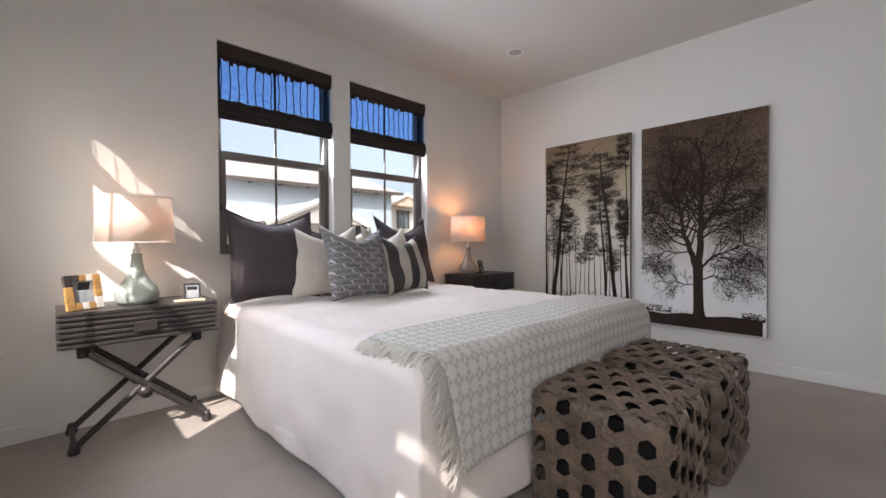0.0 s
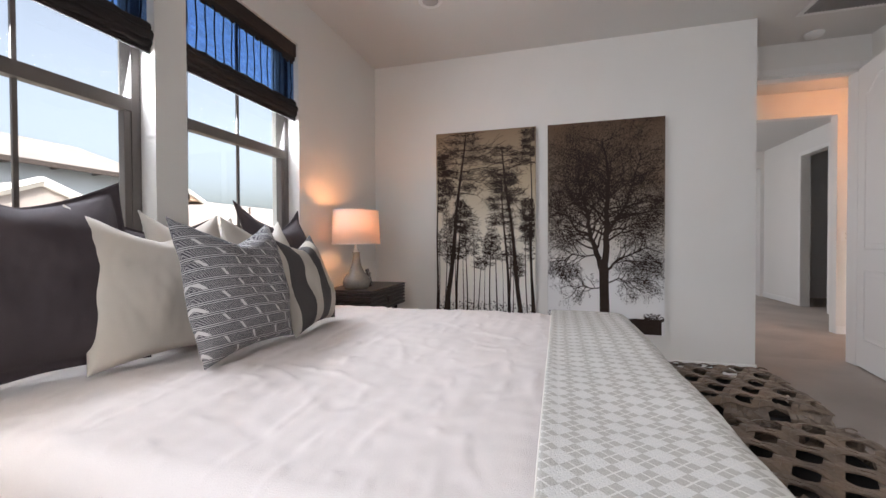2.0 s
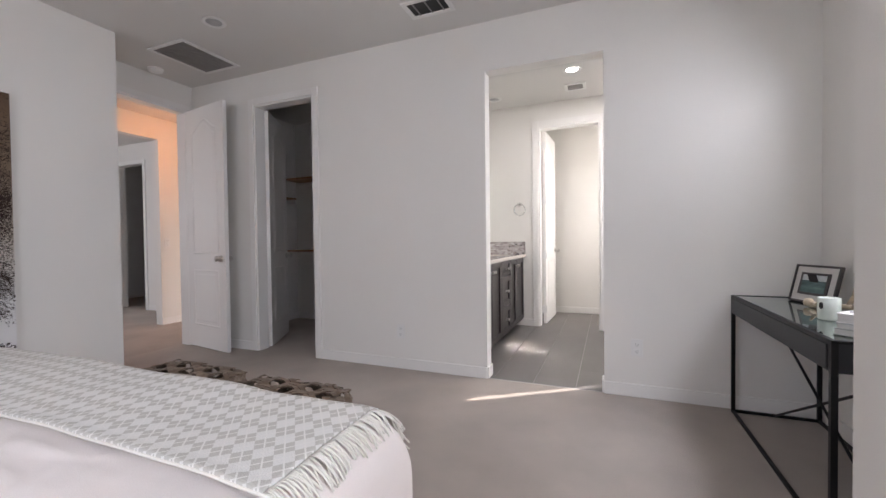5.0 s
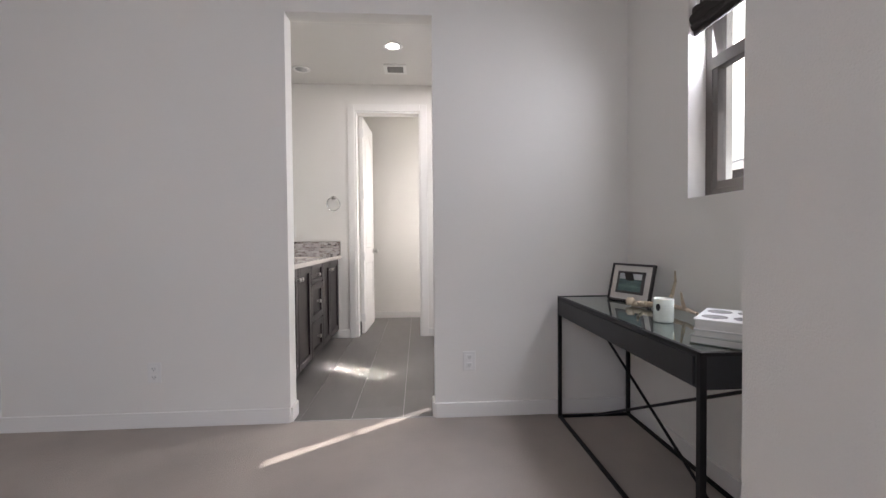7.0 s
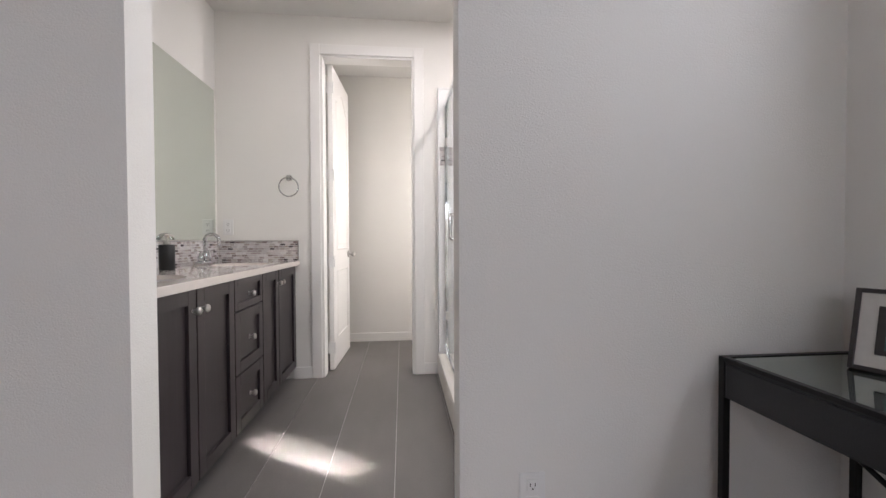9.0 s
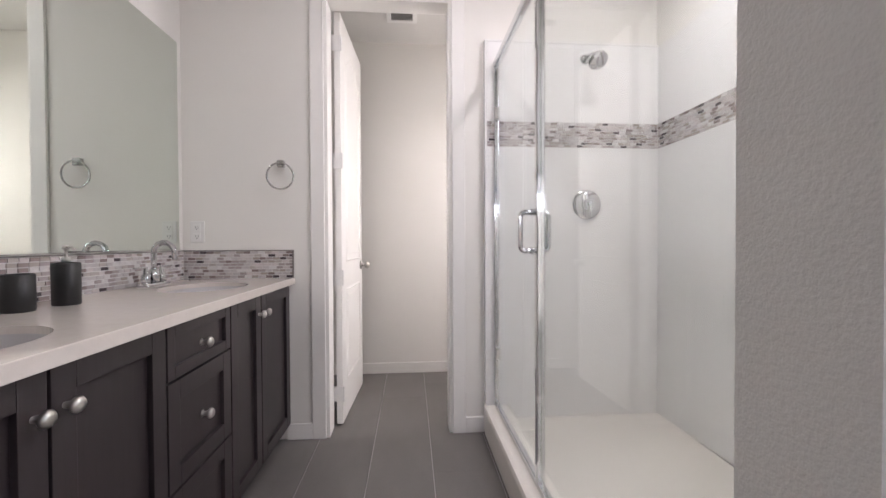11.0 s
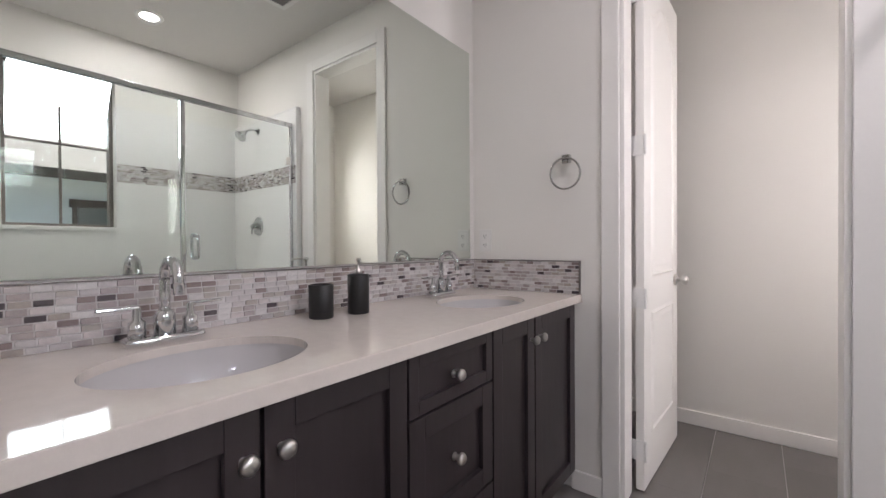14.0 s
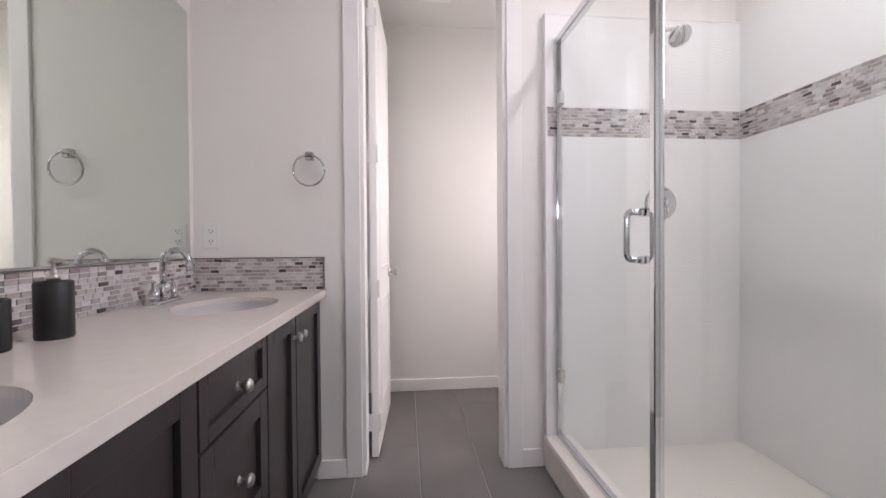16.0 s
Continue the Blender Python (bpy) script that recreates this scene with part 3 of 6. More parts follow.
def throw_material():
    """Woven argyle of pale and grey-beige lozenges with fine crossing lines, in the cloth's own metres."""
    m = bpy.data.materials.new("argyle_weave")
    t, b = nodes_of(m)
    n, link = t.nodes, t.links.new
    uv = n.new("ShaderNodeUVMap")
    sep = n.new("ShaderNodeSeparateXYZ")
    link(uv.outputs[0], sep.inputs[0])

    def math_node(op, a, b_=None, c=None):
        k = n.new("ShaderNodeMath")
        k.operation = op
        for i, v in enumerate((a, b_, c)):
            if v is None:
                continue
            if isinstance(v, (int, float)):
                k.inputs[i].default_value = v
            else:
                link(v, k.inputs[i])
        return k.outputs[0]
    su = math_node("MULTIPLY", sep.outputs[0], 1 / 0.053)
    sv = math_node("MULTIPLY", sep.outputs[1], 1 / 0.058)
    p, q = math_node("ADD", su, sv), math_node("SUBTRACT", su, sv)
    odd = math_node("PINGPONG", math_node("ADD", math_node("FLOOR", p), math_node("FLOOR", q)), 1.0)
    lp = math_node("ABSOLUTE", math_node("SUBTRACT", math_node("FRACT", p), 0.5))
    lq = math_node("ABSOLUTE", math_node("SUBTRACT", math_node("FRACT", q), 0.5))
    line = math_node("LESS_THAN", math_node("MINIMUM", lp, lq), 0.045)
    mix = n.new("ShaderNodeMix")
    mix.data_type = "RGBA"
    link(odd, mix.inputs["Factor"])
    mix.inputs[6].default_value, mix.inputs[7].default_value = (0.70, 0.685, 0.65, 1), (0.52, 0.50, 0.455, 1)
    mix2 = n.new("ShaderNodeMix")
    mix2.data_type = "RGBA"
    link(line, mix2.inputs["Factor"])
    link(mix.outputs[2], mix2.inputs[6])
    mix2.inputs[7].default_value = (0.73, 0.71, 0.67, 1)
    nz = n.new("ShaderNodeTexNoise")
    nz.inputs["Scale"].default_value = 260
    link(uv.outputs[0], nz.inputs["Vector"])
    bp = n.new("ShaderNodeBump")
    bp.inputs["Distance"].default_value = 0.002
    link(nz.outputs["Fac"], bp.inputs["Height"])
    link(bp.outputs[0], b.inputs["Normal"])
    link(mix2.outputs[2], b.inputs["Base Color"])
    b.inputs["Roughness"].default_value = 0.95
    b.inputs["Specular IOR Level"].default_value = 0.1
    return m


def throw():
    t = thing("throw_blanket", "beige argyle woven throw with fringe across the bed foot", "blanket")
    bm = bmesh.new()
    uvl = bm.loops.layers.uv.new("UVMap")
    r, top = 0.085, BZ + 0.016
    x0, x1, y0 = BX0 - 0.016, BX1 + 0.016, BY0 - 0.018
    nu, nv = 150, 80
    grid, uvs = [], {}
    ends = []
    for i in range(nu + 1):
        row = []
        for j in range(nv + 1):
            s, w = i / nu, j / nv
            v = (y0 - 0.35) + (1.60 - (y0 - 0.35)) * w
            left = BX0 + 0.098 - 0.02 * w + 0.10 * max(0.0, 0.45 - w)
            u = left + (BX1 + 0.30 - left) * s
            x, y, z = drape(u, v, x0, x1, y0, BY1, top, r, 0.1, 0.02)
            k = min(1.0, max(0.0, (top - z - 0.05) / 0.25))
            y -= k * (0.010 + 0.012 * math.sin(8 * x + 1) + soft_noise(x, 0, z, 6, 0.012)) if u < x1 - r else 0
            z += (1 - k) * (soft_noise(x, y, 0, 2.2, 0.012) + soft_noise(x, y, 7, 6, 0.006) + 0.004)
            if w > 0.97:
                z += 0.003
            vert = bm.verts.new((x, y, z))
            uvs[vert] = (u, v)
            row.append(vert)
        grid.append(row)
    for i in range(nu):
        for j in range(nv):
            f = bm.faces.new((grid[i][j], grid[i + 1][j], grid[i + 1][j + 1], grid[i][j + 1]))
            for l in f.loops:
                l[uvl].uv = uvs[l.vert]
    edge = [v.co.copy() for v in grid[0]]
    inner = [v.co.copy() for v in grid[1]]
    cloth = part("cloth", bm, throw_material(), t, "argyle weave in cream and grey-beige", True)
    mod = cloth.modifiers.new("thickness", "SOLIDIFY")
    mod.thickness, mod.offset = 0.006, 1
    # fringe along the end
    rng = random.Random(4)
    bm = bmesh.new()
    for k in range(150):
        f = k / 149 * (len(edge) - 1)
        a = int(min(f, len(edge) - 2))
        p = edge[a].lerp(edge[a + 1], f - a)
        out = (edge[a] - inner[a]).normalized()
        length = 0.066 + 0.022 * rng.random()
        pts = [p.copy()]
        d = out + Vector((rng.uniform(-0.2, 0.2), rng.uniform(-0.35, 0.35), 0))
        q = p.copy()
        for step in range(5):
            q = q + d.normalized() * length / 5
            d = d + Vector((rng.uniform(-0.15, 0.15), rng.uniform(-0.2, 0.2), -0.35))
            if q.x > x0 - 0.012:
                q.z = max(q.z, top - 0.004) if q.y > y0 + 0.05 and q.x > BX0 + 0.05 else q.z
            pts.append(q.copy())
        tube(pts, 0.0023, 5, bm=bm)
    tagged(part("fringe", bm, FRINGE, t, "cream knotted yarn fringe", True), kind="stuff")
    # hem cord along the long edge
    top_edge = [grid_co for grid_co in [Vector((BX0 + 0.06 + (BX1 - BX0 - 0.12) * i / 60, 1.60, 0)) for i in range(61)]]
    pts = [(p.x, p.y, top + 0.006 + soft_noise(p.x, p.y, 0, 2.2, 0.012) + soft_noise(p.x, p.y, 7, 6, 0.006)) for p in top_edge]
    part("hem", tube(pts, 0.0035, 6), FRINGE, t, "", True)
    return t


throw()


# ---- pillows ----
def pillow_mesh(w, h, d, flange=0.0, pinch=0.10, chop=0.0, seed=1, n=48):
    """A stuffed cushion standing in the local x-z plane, bottom edge at z 0, with pulled-out corners; chop dents the top."""
    bm = bmesh.new()
    rng = random.Random(seed)
    ox, oy = rng.uniform(0, 50), rng.uniform(0, 50)
    front, back = [], []
    for i in range(n + 1):
        fr, br = [], []
        for j in range(n + 1):
            a, b = -1 + 2 * i / n, -1 + 2 * j / n
            inner = 1.0 - flange
            fa, fb = min(1, abs(a) / inner), min(1, abs(b) / inner)
            puff = max(0.0, (1 - fa ** 2.6)) ** 0.55 * max(0.0, (1 - fb ** 2.6)) ** 0.55
            px = a * (1 - pinch * (1 - b * b) * abs(a) ** 3 * 0.5 - pinch * (1 - abs(b)) * 0.25)
            pz = b * (1 - pinch * (1 - a * a) * abs(b) ** 3 * 0.8 - pinch * (1 - abs(a)) * 0.2)
            dent = chop * 1.35 * (1 - abs(a) ** 1.25) * max(0.0, b) ** 1.4
            pz -= dent
            wr = noise.noise(Vector((a * 2.2 + ox, b * 2.2 + oy, 0))) * 0.15 + noise.noise(Vector((a * 6 + ox, b * 3 + oy, 4))) * 0.035
            crease = 0.045 * noise.noise(Vector((a * 12 * (1 + abs(b)), b * 5 + oy, ox)))
            th = d / 2 * puff * (1 + wr + crease)
            edge = 0.004 + 0.012 * noise.noise(Vector((a * 3 + oy, b * 3, ox)))
            x, z = px * w / 2, (pz + 1) * h / 2
            bend = 0.02 * noise.noise(Vector((a * 1.3 + ox, b * 1.3, 2)))
            fr.append(bm.verts.new((x, -th - 0.003 + bend, z)))
            br.append(bm.verts.new((x, th + 0.003 + bend, z)))
        front.append(fr), back.append(br)
    for i in range(n):
        for j in range(n):
            bm.faces.new((front[i][j], front[i + 1][j], front[i + 1][j + 1], front[i][j + 1]))
            bm.faces.new((back[i][j + 1], back[i + 1][j + 1], back[i + 1][j], back[i][j]))
    for i in range(n):
        bm.faces.new((front[i][0], back[i][0], back[i + 1][0], front[i + 1][0]))
        bm.faces.new((front[i][n], front[i + 1][n], back[i + 1][n], back[i][n]))
        bm.faces.new((front[0][i], front[0][i + 1], back[0][i + 1], back[0][i]))
        bm.faces.new((front[n][i], back[n][i], back[n][i + 1], front[n][i + 1]))
    return bm


def striped():
    m = bpy.data.materials.new("wide_stripe_cotton")
    t, b = nodes_of(m)
    n, link = t.nodes, t.links.new
    co, sep, wave = n.new("ShaderNodeTexCoord"), n.new("ShaderNodeSeparateXYZ"), n.new("ShaderNodeMath")
    link(co.outputs["Object"], sep.inputs[0])
    sc = n.new("ShaderNodeMath")
    sc.operation = "MULTIPLY_ADD"
    link(sep.outputs[0], sc.inputs[0])
    sc.inputs[1].default_value, sc.inputs[2].default_value = 1 / 0.19, 0.60
    wave.operation = "FRACT"
    link(sc.outputs[0], wave.inputs[0])
    gt = n.new("ShaderNodeMath")
    gt.operation = "GREATER_THAN"
    gt.inputs[1].default_value = 0.5
    link(wave.outputs[0], gt.inputs[0])
    mix = n.new("ShaderNodeMix")
    mix.data_type = "RGBA"
    link(gt.outputs[0], mix.inputs["Factor"])
    mix.inputs[6].default_value, mix.inputs[7].default_value = (0.46, 0.42, 0.36, 1), (0.052, 0.046, 0.044, 1)
    nz, bp = n.new("ShaderNodeTexNoise"), n.new("ShaderNodeBump")
    nz.inputs["Scale"].default_value = 400
    bp.inputs["Distance"].default_value = 0.001
    link(co.outputs["Object"], nz.inputs["Vector"]), link(nz.outputs["Fac"], bp.inputs["Height"]), link(bp.outputs[0], b.inputs["Normal"])
    link(mix.outputs[2], b.inputs["Base Color"])
    b.inputs["Roughness"].default_value = 0.85
    return m


def etched():
    """Dark cotton printed with pale rows, slanting dashes and scratchy triangles."""
    m = bpy.data.materials.new("etched_print_cotton")
    t, b = nodes_of(m)
    n, link = t.nodes, t.links.new
    co, sep = n.new("ShaderNodeTexCoord"), n.new("ShaderNodeSeparateXYZ")
    wob = n.new("ShaderNodeTexNoise")
    wob.inputs["Scale"].default_value = 7
    link(co.outputs["Object"], wob.inputs["Vector"])
    link(co.outputs["Object"], sep.inputs[0])

    def mn(op, a, b_=None, c=None):
        k = n.new("ShaderNodeMath")
        k.operation = op
        for i, v in enumerate((a, b_, c)):
            if v is None:
                continue
            if isinstance(v, (int, float)):
                k.inputs[i].default_value = v
            else:
                link(v, k.inputs[i])
        return k.outputs[0]
    x, z = sep.outputs[0], mn("ADD", mn("MULTIPLY_ADD", wob.outputs["Fac"], 0.010, -0.005), sep.outputs[2])
    z = mn("MULTIPLY_ADD", x, 0.05, z)
    row = mn("MULTIPLY", z, 1 / 0.037)
    ry = mn("FRACT", row)
    rid = mn("FLOOR", row)
    line1 = mn("LESS_THAN", mn("ABSOLUTE", mn("SUBTRACT", ry, 0.10)), 0.045)
    line2 = mn("LESS_THAN", mn("ABSOLUTE", mn("SUBTRACT", ry, 0.27)), 0.045)
    # triangles of fine hatch
    tri = mn("PINGPONG", mn("MULTIPLY_ADD", rid, 0.37, mn("MULTIPLY", x, 1 / 0.053)), 1.0)
    inside = mn("GREATER_THAN", ry, 0.36)
    up = mn("LESS_THAN", mn("MULTIPLY_ADD", ry, 1.5, -0.54), tri)
    h1 = mn("LESS_THAN", mn("FRACT", mn("MULTIPLY_ADD", x, 210.0, mn("MULTIPLY", z, 90.0))), 0.5)
    h2 = mn("LESS_THAN", mn("FRACT", mn("MULTIPLY_ADD", x, -120.0, mn("MULTIPLY", z, 200.0))), 0.5)
    hatch = mn("ADD", mn("MULTIPLY", up, h1), mn("MULTIPLY", mn("SUBTRACT", 1.0, up), h2))
    hatch = mn("MULTIPLY", mn("MULTIPLY", hatch, inside), 0.5)
    # slanting white dashes
    dash = mn("FRACT", mn("MULTIPLY_ADD", mn("MULTIPLY", rid, 0.47), 1.0, mn("ADD", mn("MULTIPLY", x, 1 / 0.115), mn("MULTIPLY", ry, 0.22))))
    dash = mn("MULTIPLY", mn("MULTIPLY", mn("LESS_THAN", dash, 0.085), inside), 1.0)
    pale = mn("MAXIMUM", mn("MAXIMUM", mn("MULTIPLY", line1, 0.8), mn("MULTIPLY", line2, 0.8)), mn("MAXIMUM", hatch, dash))
    mix = n.new("ShaderNodeMix")
    mix.data_type = "RGBA"
    link(pale, mix.inputs["Factor"])
    mix.inputs[6].default_value, mix.inputs[7].default_value = (0.045, 0.043, 0.052, 1), (0.56, 0.55, 0.54, 1)
    link(mix.outputs[2], b.inputs["Base Color"])
    b.inputs["Roughness"].default_value = 0.9
    return m


STRIPE, ETCHED = striped(), etched()


def pillow(label, x, y, w, h, d, lean, turn, mat, flange=0.0, chop=0.0, seed=1, z=BZ + 0.012, roll=0.0):
    p = obj("pillow", pillow_mesh(w, h, d, flange, 0.10, chop, seed), mat, None, True)
    p.matrix_world = Matrix.Translation((x, y, z)) @ pose(0, 0, 0, 0, 0, turn) @ pose(0, 0, 0, -lean, roll, 0)
    return tagged(p, label, "pillow", "pillows on the bed")


pillow("large charcoal flanged sham leaning against the wall", 1.08, 2.96, 0.58, 0.64, 0.19, 15, -5, DARK_SHAM, 0.10, 0.20, 3)
pillow("large charcoal flanged sham behind the others", 1.62, 3.13, 0.64, 0.54, 0.17, 10, 0, DARK_SHAM, 0.10, 0.20, 8)
pillow("large charcoal flanged sham leaning against the wall", 2.32, 3.06, 0.66, 0.63, 0.19, 12, 8, DARK_SHAM, 0.10, 0.30, 5)
pillow("pale taupe silk pillow with a dented top", 1.40, 2.86, 0.50, 0.54, 0.17, 16, -12, TAUPE_SILK, 0.0, 0.28, 11)
pillow("pale taupe silk pillow half hidden", 1.70, 2.98, 0.48, 0.54, 0.15, 14, 4, TAUPE_SILK, 0.0, 0.25, 13)
pillow("pale taupe silk pillow with a dented top", 2.03, 2.92, 0.48, 0.54, 0.16, 16, 8, TAUPE_SILK, 0.0, 0.26, 17)
pillow("dark etched-print pillow in front", 1.55, 2.65, 0.50, 0.50, 0.18, 15, 4, ETCHED, 0.0, 0.24, 21)
pillow("taupe and charcoal wide-striped pillow", 1.99, 2.67, 0.48, 0.46, 0.15, 18, 12, STRIPE, 0.0, 0.20, 23)


# ---- woven ottomans ----
def ottoman(x, y, size, height, turn, seed):
    o = thing("ottoman", "dark brown rattan cube ottoman in open hexagonal weave", "ottoman", x, y, 0, turn, "woven ottomans")
    rng = random.Random(seed)
    half, r = size / 2, 0.05
    per_side = 2 * (half - r)
    quarter = math.pi * r / 2
    perimeter = 4 * (per_side + quarter)

    def round_square(s, inset=0.0):
        s %= perimeter
        side = int(s // (per_side + quarter))
        k = s - side * (per_side + quarter)
        a = side * math.pi / 2
        if k < per_side:
            p = Vector((half - inset, -half + r + k, 0))
            nrm = Vector((1, 0, 0))
        else:
            q = (k - per_side) / r
            c = Vector((half - r, half - r, 0))
            nrm = Vector((math.cos(q), math.sin(q), 0))
            p = c + nrm * (r - inset)
        rot_m = Matrix.Rotation(a, 3, "Z")
        return rot_m @ p, rot_m @ nrm

    def on_side(s, t, lift):
        p, nrm = round_square(s)
        z = t
        inn = 0.0
        if t > height - r:
            q = (t - (height - r)) / r
            inn = r * (1 - math.cos(q))
            z = height - r + r * math.sin(q)
            nrm = (nrm * math.cos(q) + Vector((0, 0, 1)) * math.sin(q))
        p = p - Vector((p.x, p.y, 0)).normalized() * inn * 1.1
        return Vector((p.x, p.y, z)) + nrm * lift

    def on_top(u, v, lift):
        z = height
        e = max(abs(u), abs(v)) - (half - r)
        if e > 0:
            z -= r * (1 - math.cos(min(1.0, e / r) * 1.1)) * 0.55
        return Vector((u, v, z + lift + 0.004))

    def strip(bm, where, p0, d, length, width, inside, phase, step=0.0145):
        side = Vector((-d.y, d.x))
        prev = None
        k = 0
        n = int(length / step)
        for i in range(n + 1):
            c = p0 + d * (i * step)
            if not inside(c):
                prev = None
                continue
            lift = 0.0065 * math.sin(phase + i * step * 2 * math.pi / 0.116) + 0.001
            a, b = c + side * width / 2, c - side * width / 2
            row = [bm.verts.new(where(a.x, a.y, lift)), bm.verts.new(where(b.x, b.y, lift))]
            low = [bm.verts.new(where(a.x, a.y, lift - 0.004)), bm.verts.new(where(b.x, b.y, lift - 0.004))]
            if prev:
                bm.faces.new((prev[0], prev[1], row[1], row[0]))
                bm.faces.new((prev[0], row[0], low[0], prev[2]))
                bm.faces.new((prev[1], prev[3], low[1], row[1]))
                bm.faces.new((prev[2], low[2 - 2], low[1], prev[3]))
            prev = row + low

    gap, wid = perimeter / 20, 0.0200
    for where, span_u, span_v, inside, name in ((on_side, (0.0, perimeter), (0.0, height + 0.03), lambda c: 0.004 < c.y < height + 0.025, "woven_side"),
                                                (on_top, (-half, half), (-half, half), lambda c: abs(c.x) < half - 0.012 and abs(c.y) < half - 0.012, "woven_top")):
        bm = bmesh.new()
        du, dv = span_u[1] - span_u[0], span_v[1] - span_v[0]
        reach = du + dv
        for family, ang in enumerate((90, 30, 150)):
            d = Vector((math.cos(radians(ang)), math.sin(radians(ang))))
            nrm = Vector((-d.y, d.x))
            centre = Vector(((span_u[0] + span_u[1]) / 2, (span_v[0] + span_v[1]) / 2))
            count = int(reach / gap) + 2
            for k in range(-count, count + 1):
                for pair in (-0.5, 0.5):
                    off = (k + 0.5) * gap + pair * wid * 1.10
                    p0 = centre + nrm * off - d * reach / 2
                    if family == 0:
                        p0 = Vector((centre.x + off, span_v[0]))
                        if not span_u[0] <= p0.x < span_u[1]:
                            continue
                        strip(bm, where, p0, Vector((0, 1)), dv + 0.01, wid * rng.uniform(0.94, 1.06), inside, k * math.pi + rng.uniform(-0.3, 0.3))
                    else:
                        lim = inside

                        def inside_u(c, lo=span_u[0], hi=span_u[1], lim=lim):
                            return lo <= c.x <= hi and lim(c)
                        strip(bm, where, p0, d, reach, wid * rng.uniform(0.94, 1.06), inside_u, family * 2.1 + k * math.pi + rng.uniform(-0.3, 0.3))
        tagged(part(name, bm, WICKER, o, "open hexagonal rattan weave"), kind="stuff")
    for z in (0.012,):
        pts = [tuple(round_square(perimeter * i / 72)[0] + Vector((0, 0, z))) for i in range(72)]
        part("base_ring", tube(pts, 0.012, 8, True), WICKER, o)
    # black box added inside the hollow weave so its holes look shaded
    part("shade_core", box(-half + 0.05, half - 0.05, -half + 0.05, half - 0.05, 0.02, height - 0.05, 0.02), GAP_SHADE, o, "black inner box standing in for the shade inside the weave")
    return o


ottoman(1.605, 0.915, 0.51, 0.455, 1, 1)
ottoman(2.240, 0.900, 0.53, 0.455, -1, 2)


# ---- nightstands ----
def nightstand(x, y, turn=0):
    """Ribbed black box on a crossed-leg stand. Local x runs along the wall, local -y faces the room."""
    s = thing("nightstand", "black ribbed nightstand box on crossed campaign legs", "nightstand", x, y, 0, turn, "nightstands")
    w, d, z0, z1 = 0.68, 0.40, 0.525, 0.70
    part("top", box(-w / 2, w / 2, -d / 2, d / 2, z1 - 0.016, z1, 0.003), BLACK_WOOD, s)
    part("case", box(-w / 2 + 0.014, w / 2 - 0.014, -d / 2 + 0.014, d / 2 - 0.004, z0, z1 - 0.016), BLACK_WOOD, s)
    n = 6
    h = (z1 - 0.016 - z0) / n
    for i in range(n):
        z = z0 + h * i
        part("rib", box(-w / 2, w / 2, -d / 2, d / 2 - 0.002, z + 0.004, z + h - 0.004, 0.006), BLACK_WOOD, s)
    part("drawer_pull", box(-0.05, 0.05, -d / 2 - 0.014, -d / 2 + 0.002, z0 + 0.05, z0 + 0.105, 0.006), BLACK_WOOD, s, "notched black pull")
    for ly in (-d / 2 + 0.05, d / 2 - 0.05):
        for sgn in (-1, 1):
            a, b = Vector((-sgn * w * 0.42, ly, 0.03)), Vector((sgn * w * 0.36, ly, z0 - 0.02))
            yy = 0.012 * sgn
            part("leg", cyl(a + Vector((0, yy, 0)), b + Vector((0, yy, 0)), 0.016, 0.016, 14), BLACK_WOOD, s)
            part("foot", lathe([(0.012, -0.03), (0.024, -0.026), (0.026, -0.01), (0.018, 0.012), (0.016, 0.03)], 16, Matrix.Translation(a + Vector((0, yy, 0)))), BLACK_WOOD, s, "", True)
            part("socket", cyl(b + Vector((0, yy, -0.03)), b + Vector((0, yy, 0.022)), 0.024, 0.026, 16), BLACK_METAL, s)
        part("pivot", lathe([(0.0005, -0.035), (0.03, -0.03), (0.034, 0.0), (0.03, 0.03), (0.0005, 0.035)], 18, Matrix.Translation((0.0, ly, 0.245)) @ pose(0, 0, 0, 90, 0, 0)), BLACK_WOOD, s, "turned pivot boss", True)
    for sgn in (-1, 1):
        part("stretcher", cyl((sgn * w * 0.42, -d / 2 + 0.05, 0.035), (sgn * w * 0.42, d / 2 - 0.05, 0.035), 0.012, seg=12), BLACK_WOOD, s)
    return s


nightstand(0.345, 3.055)
nightstand(3.265, 3.055)


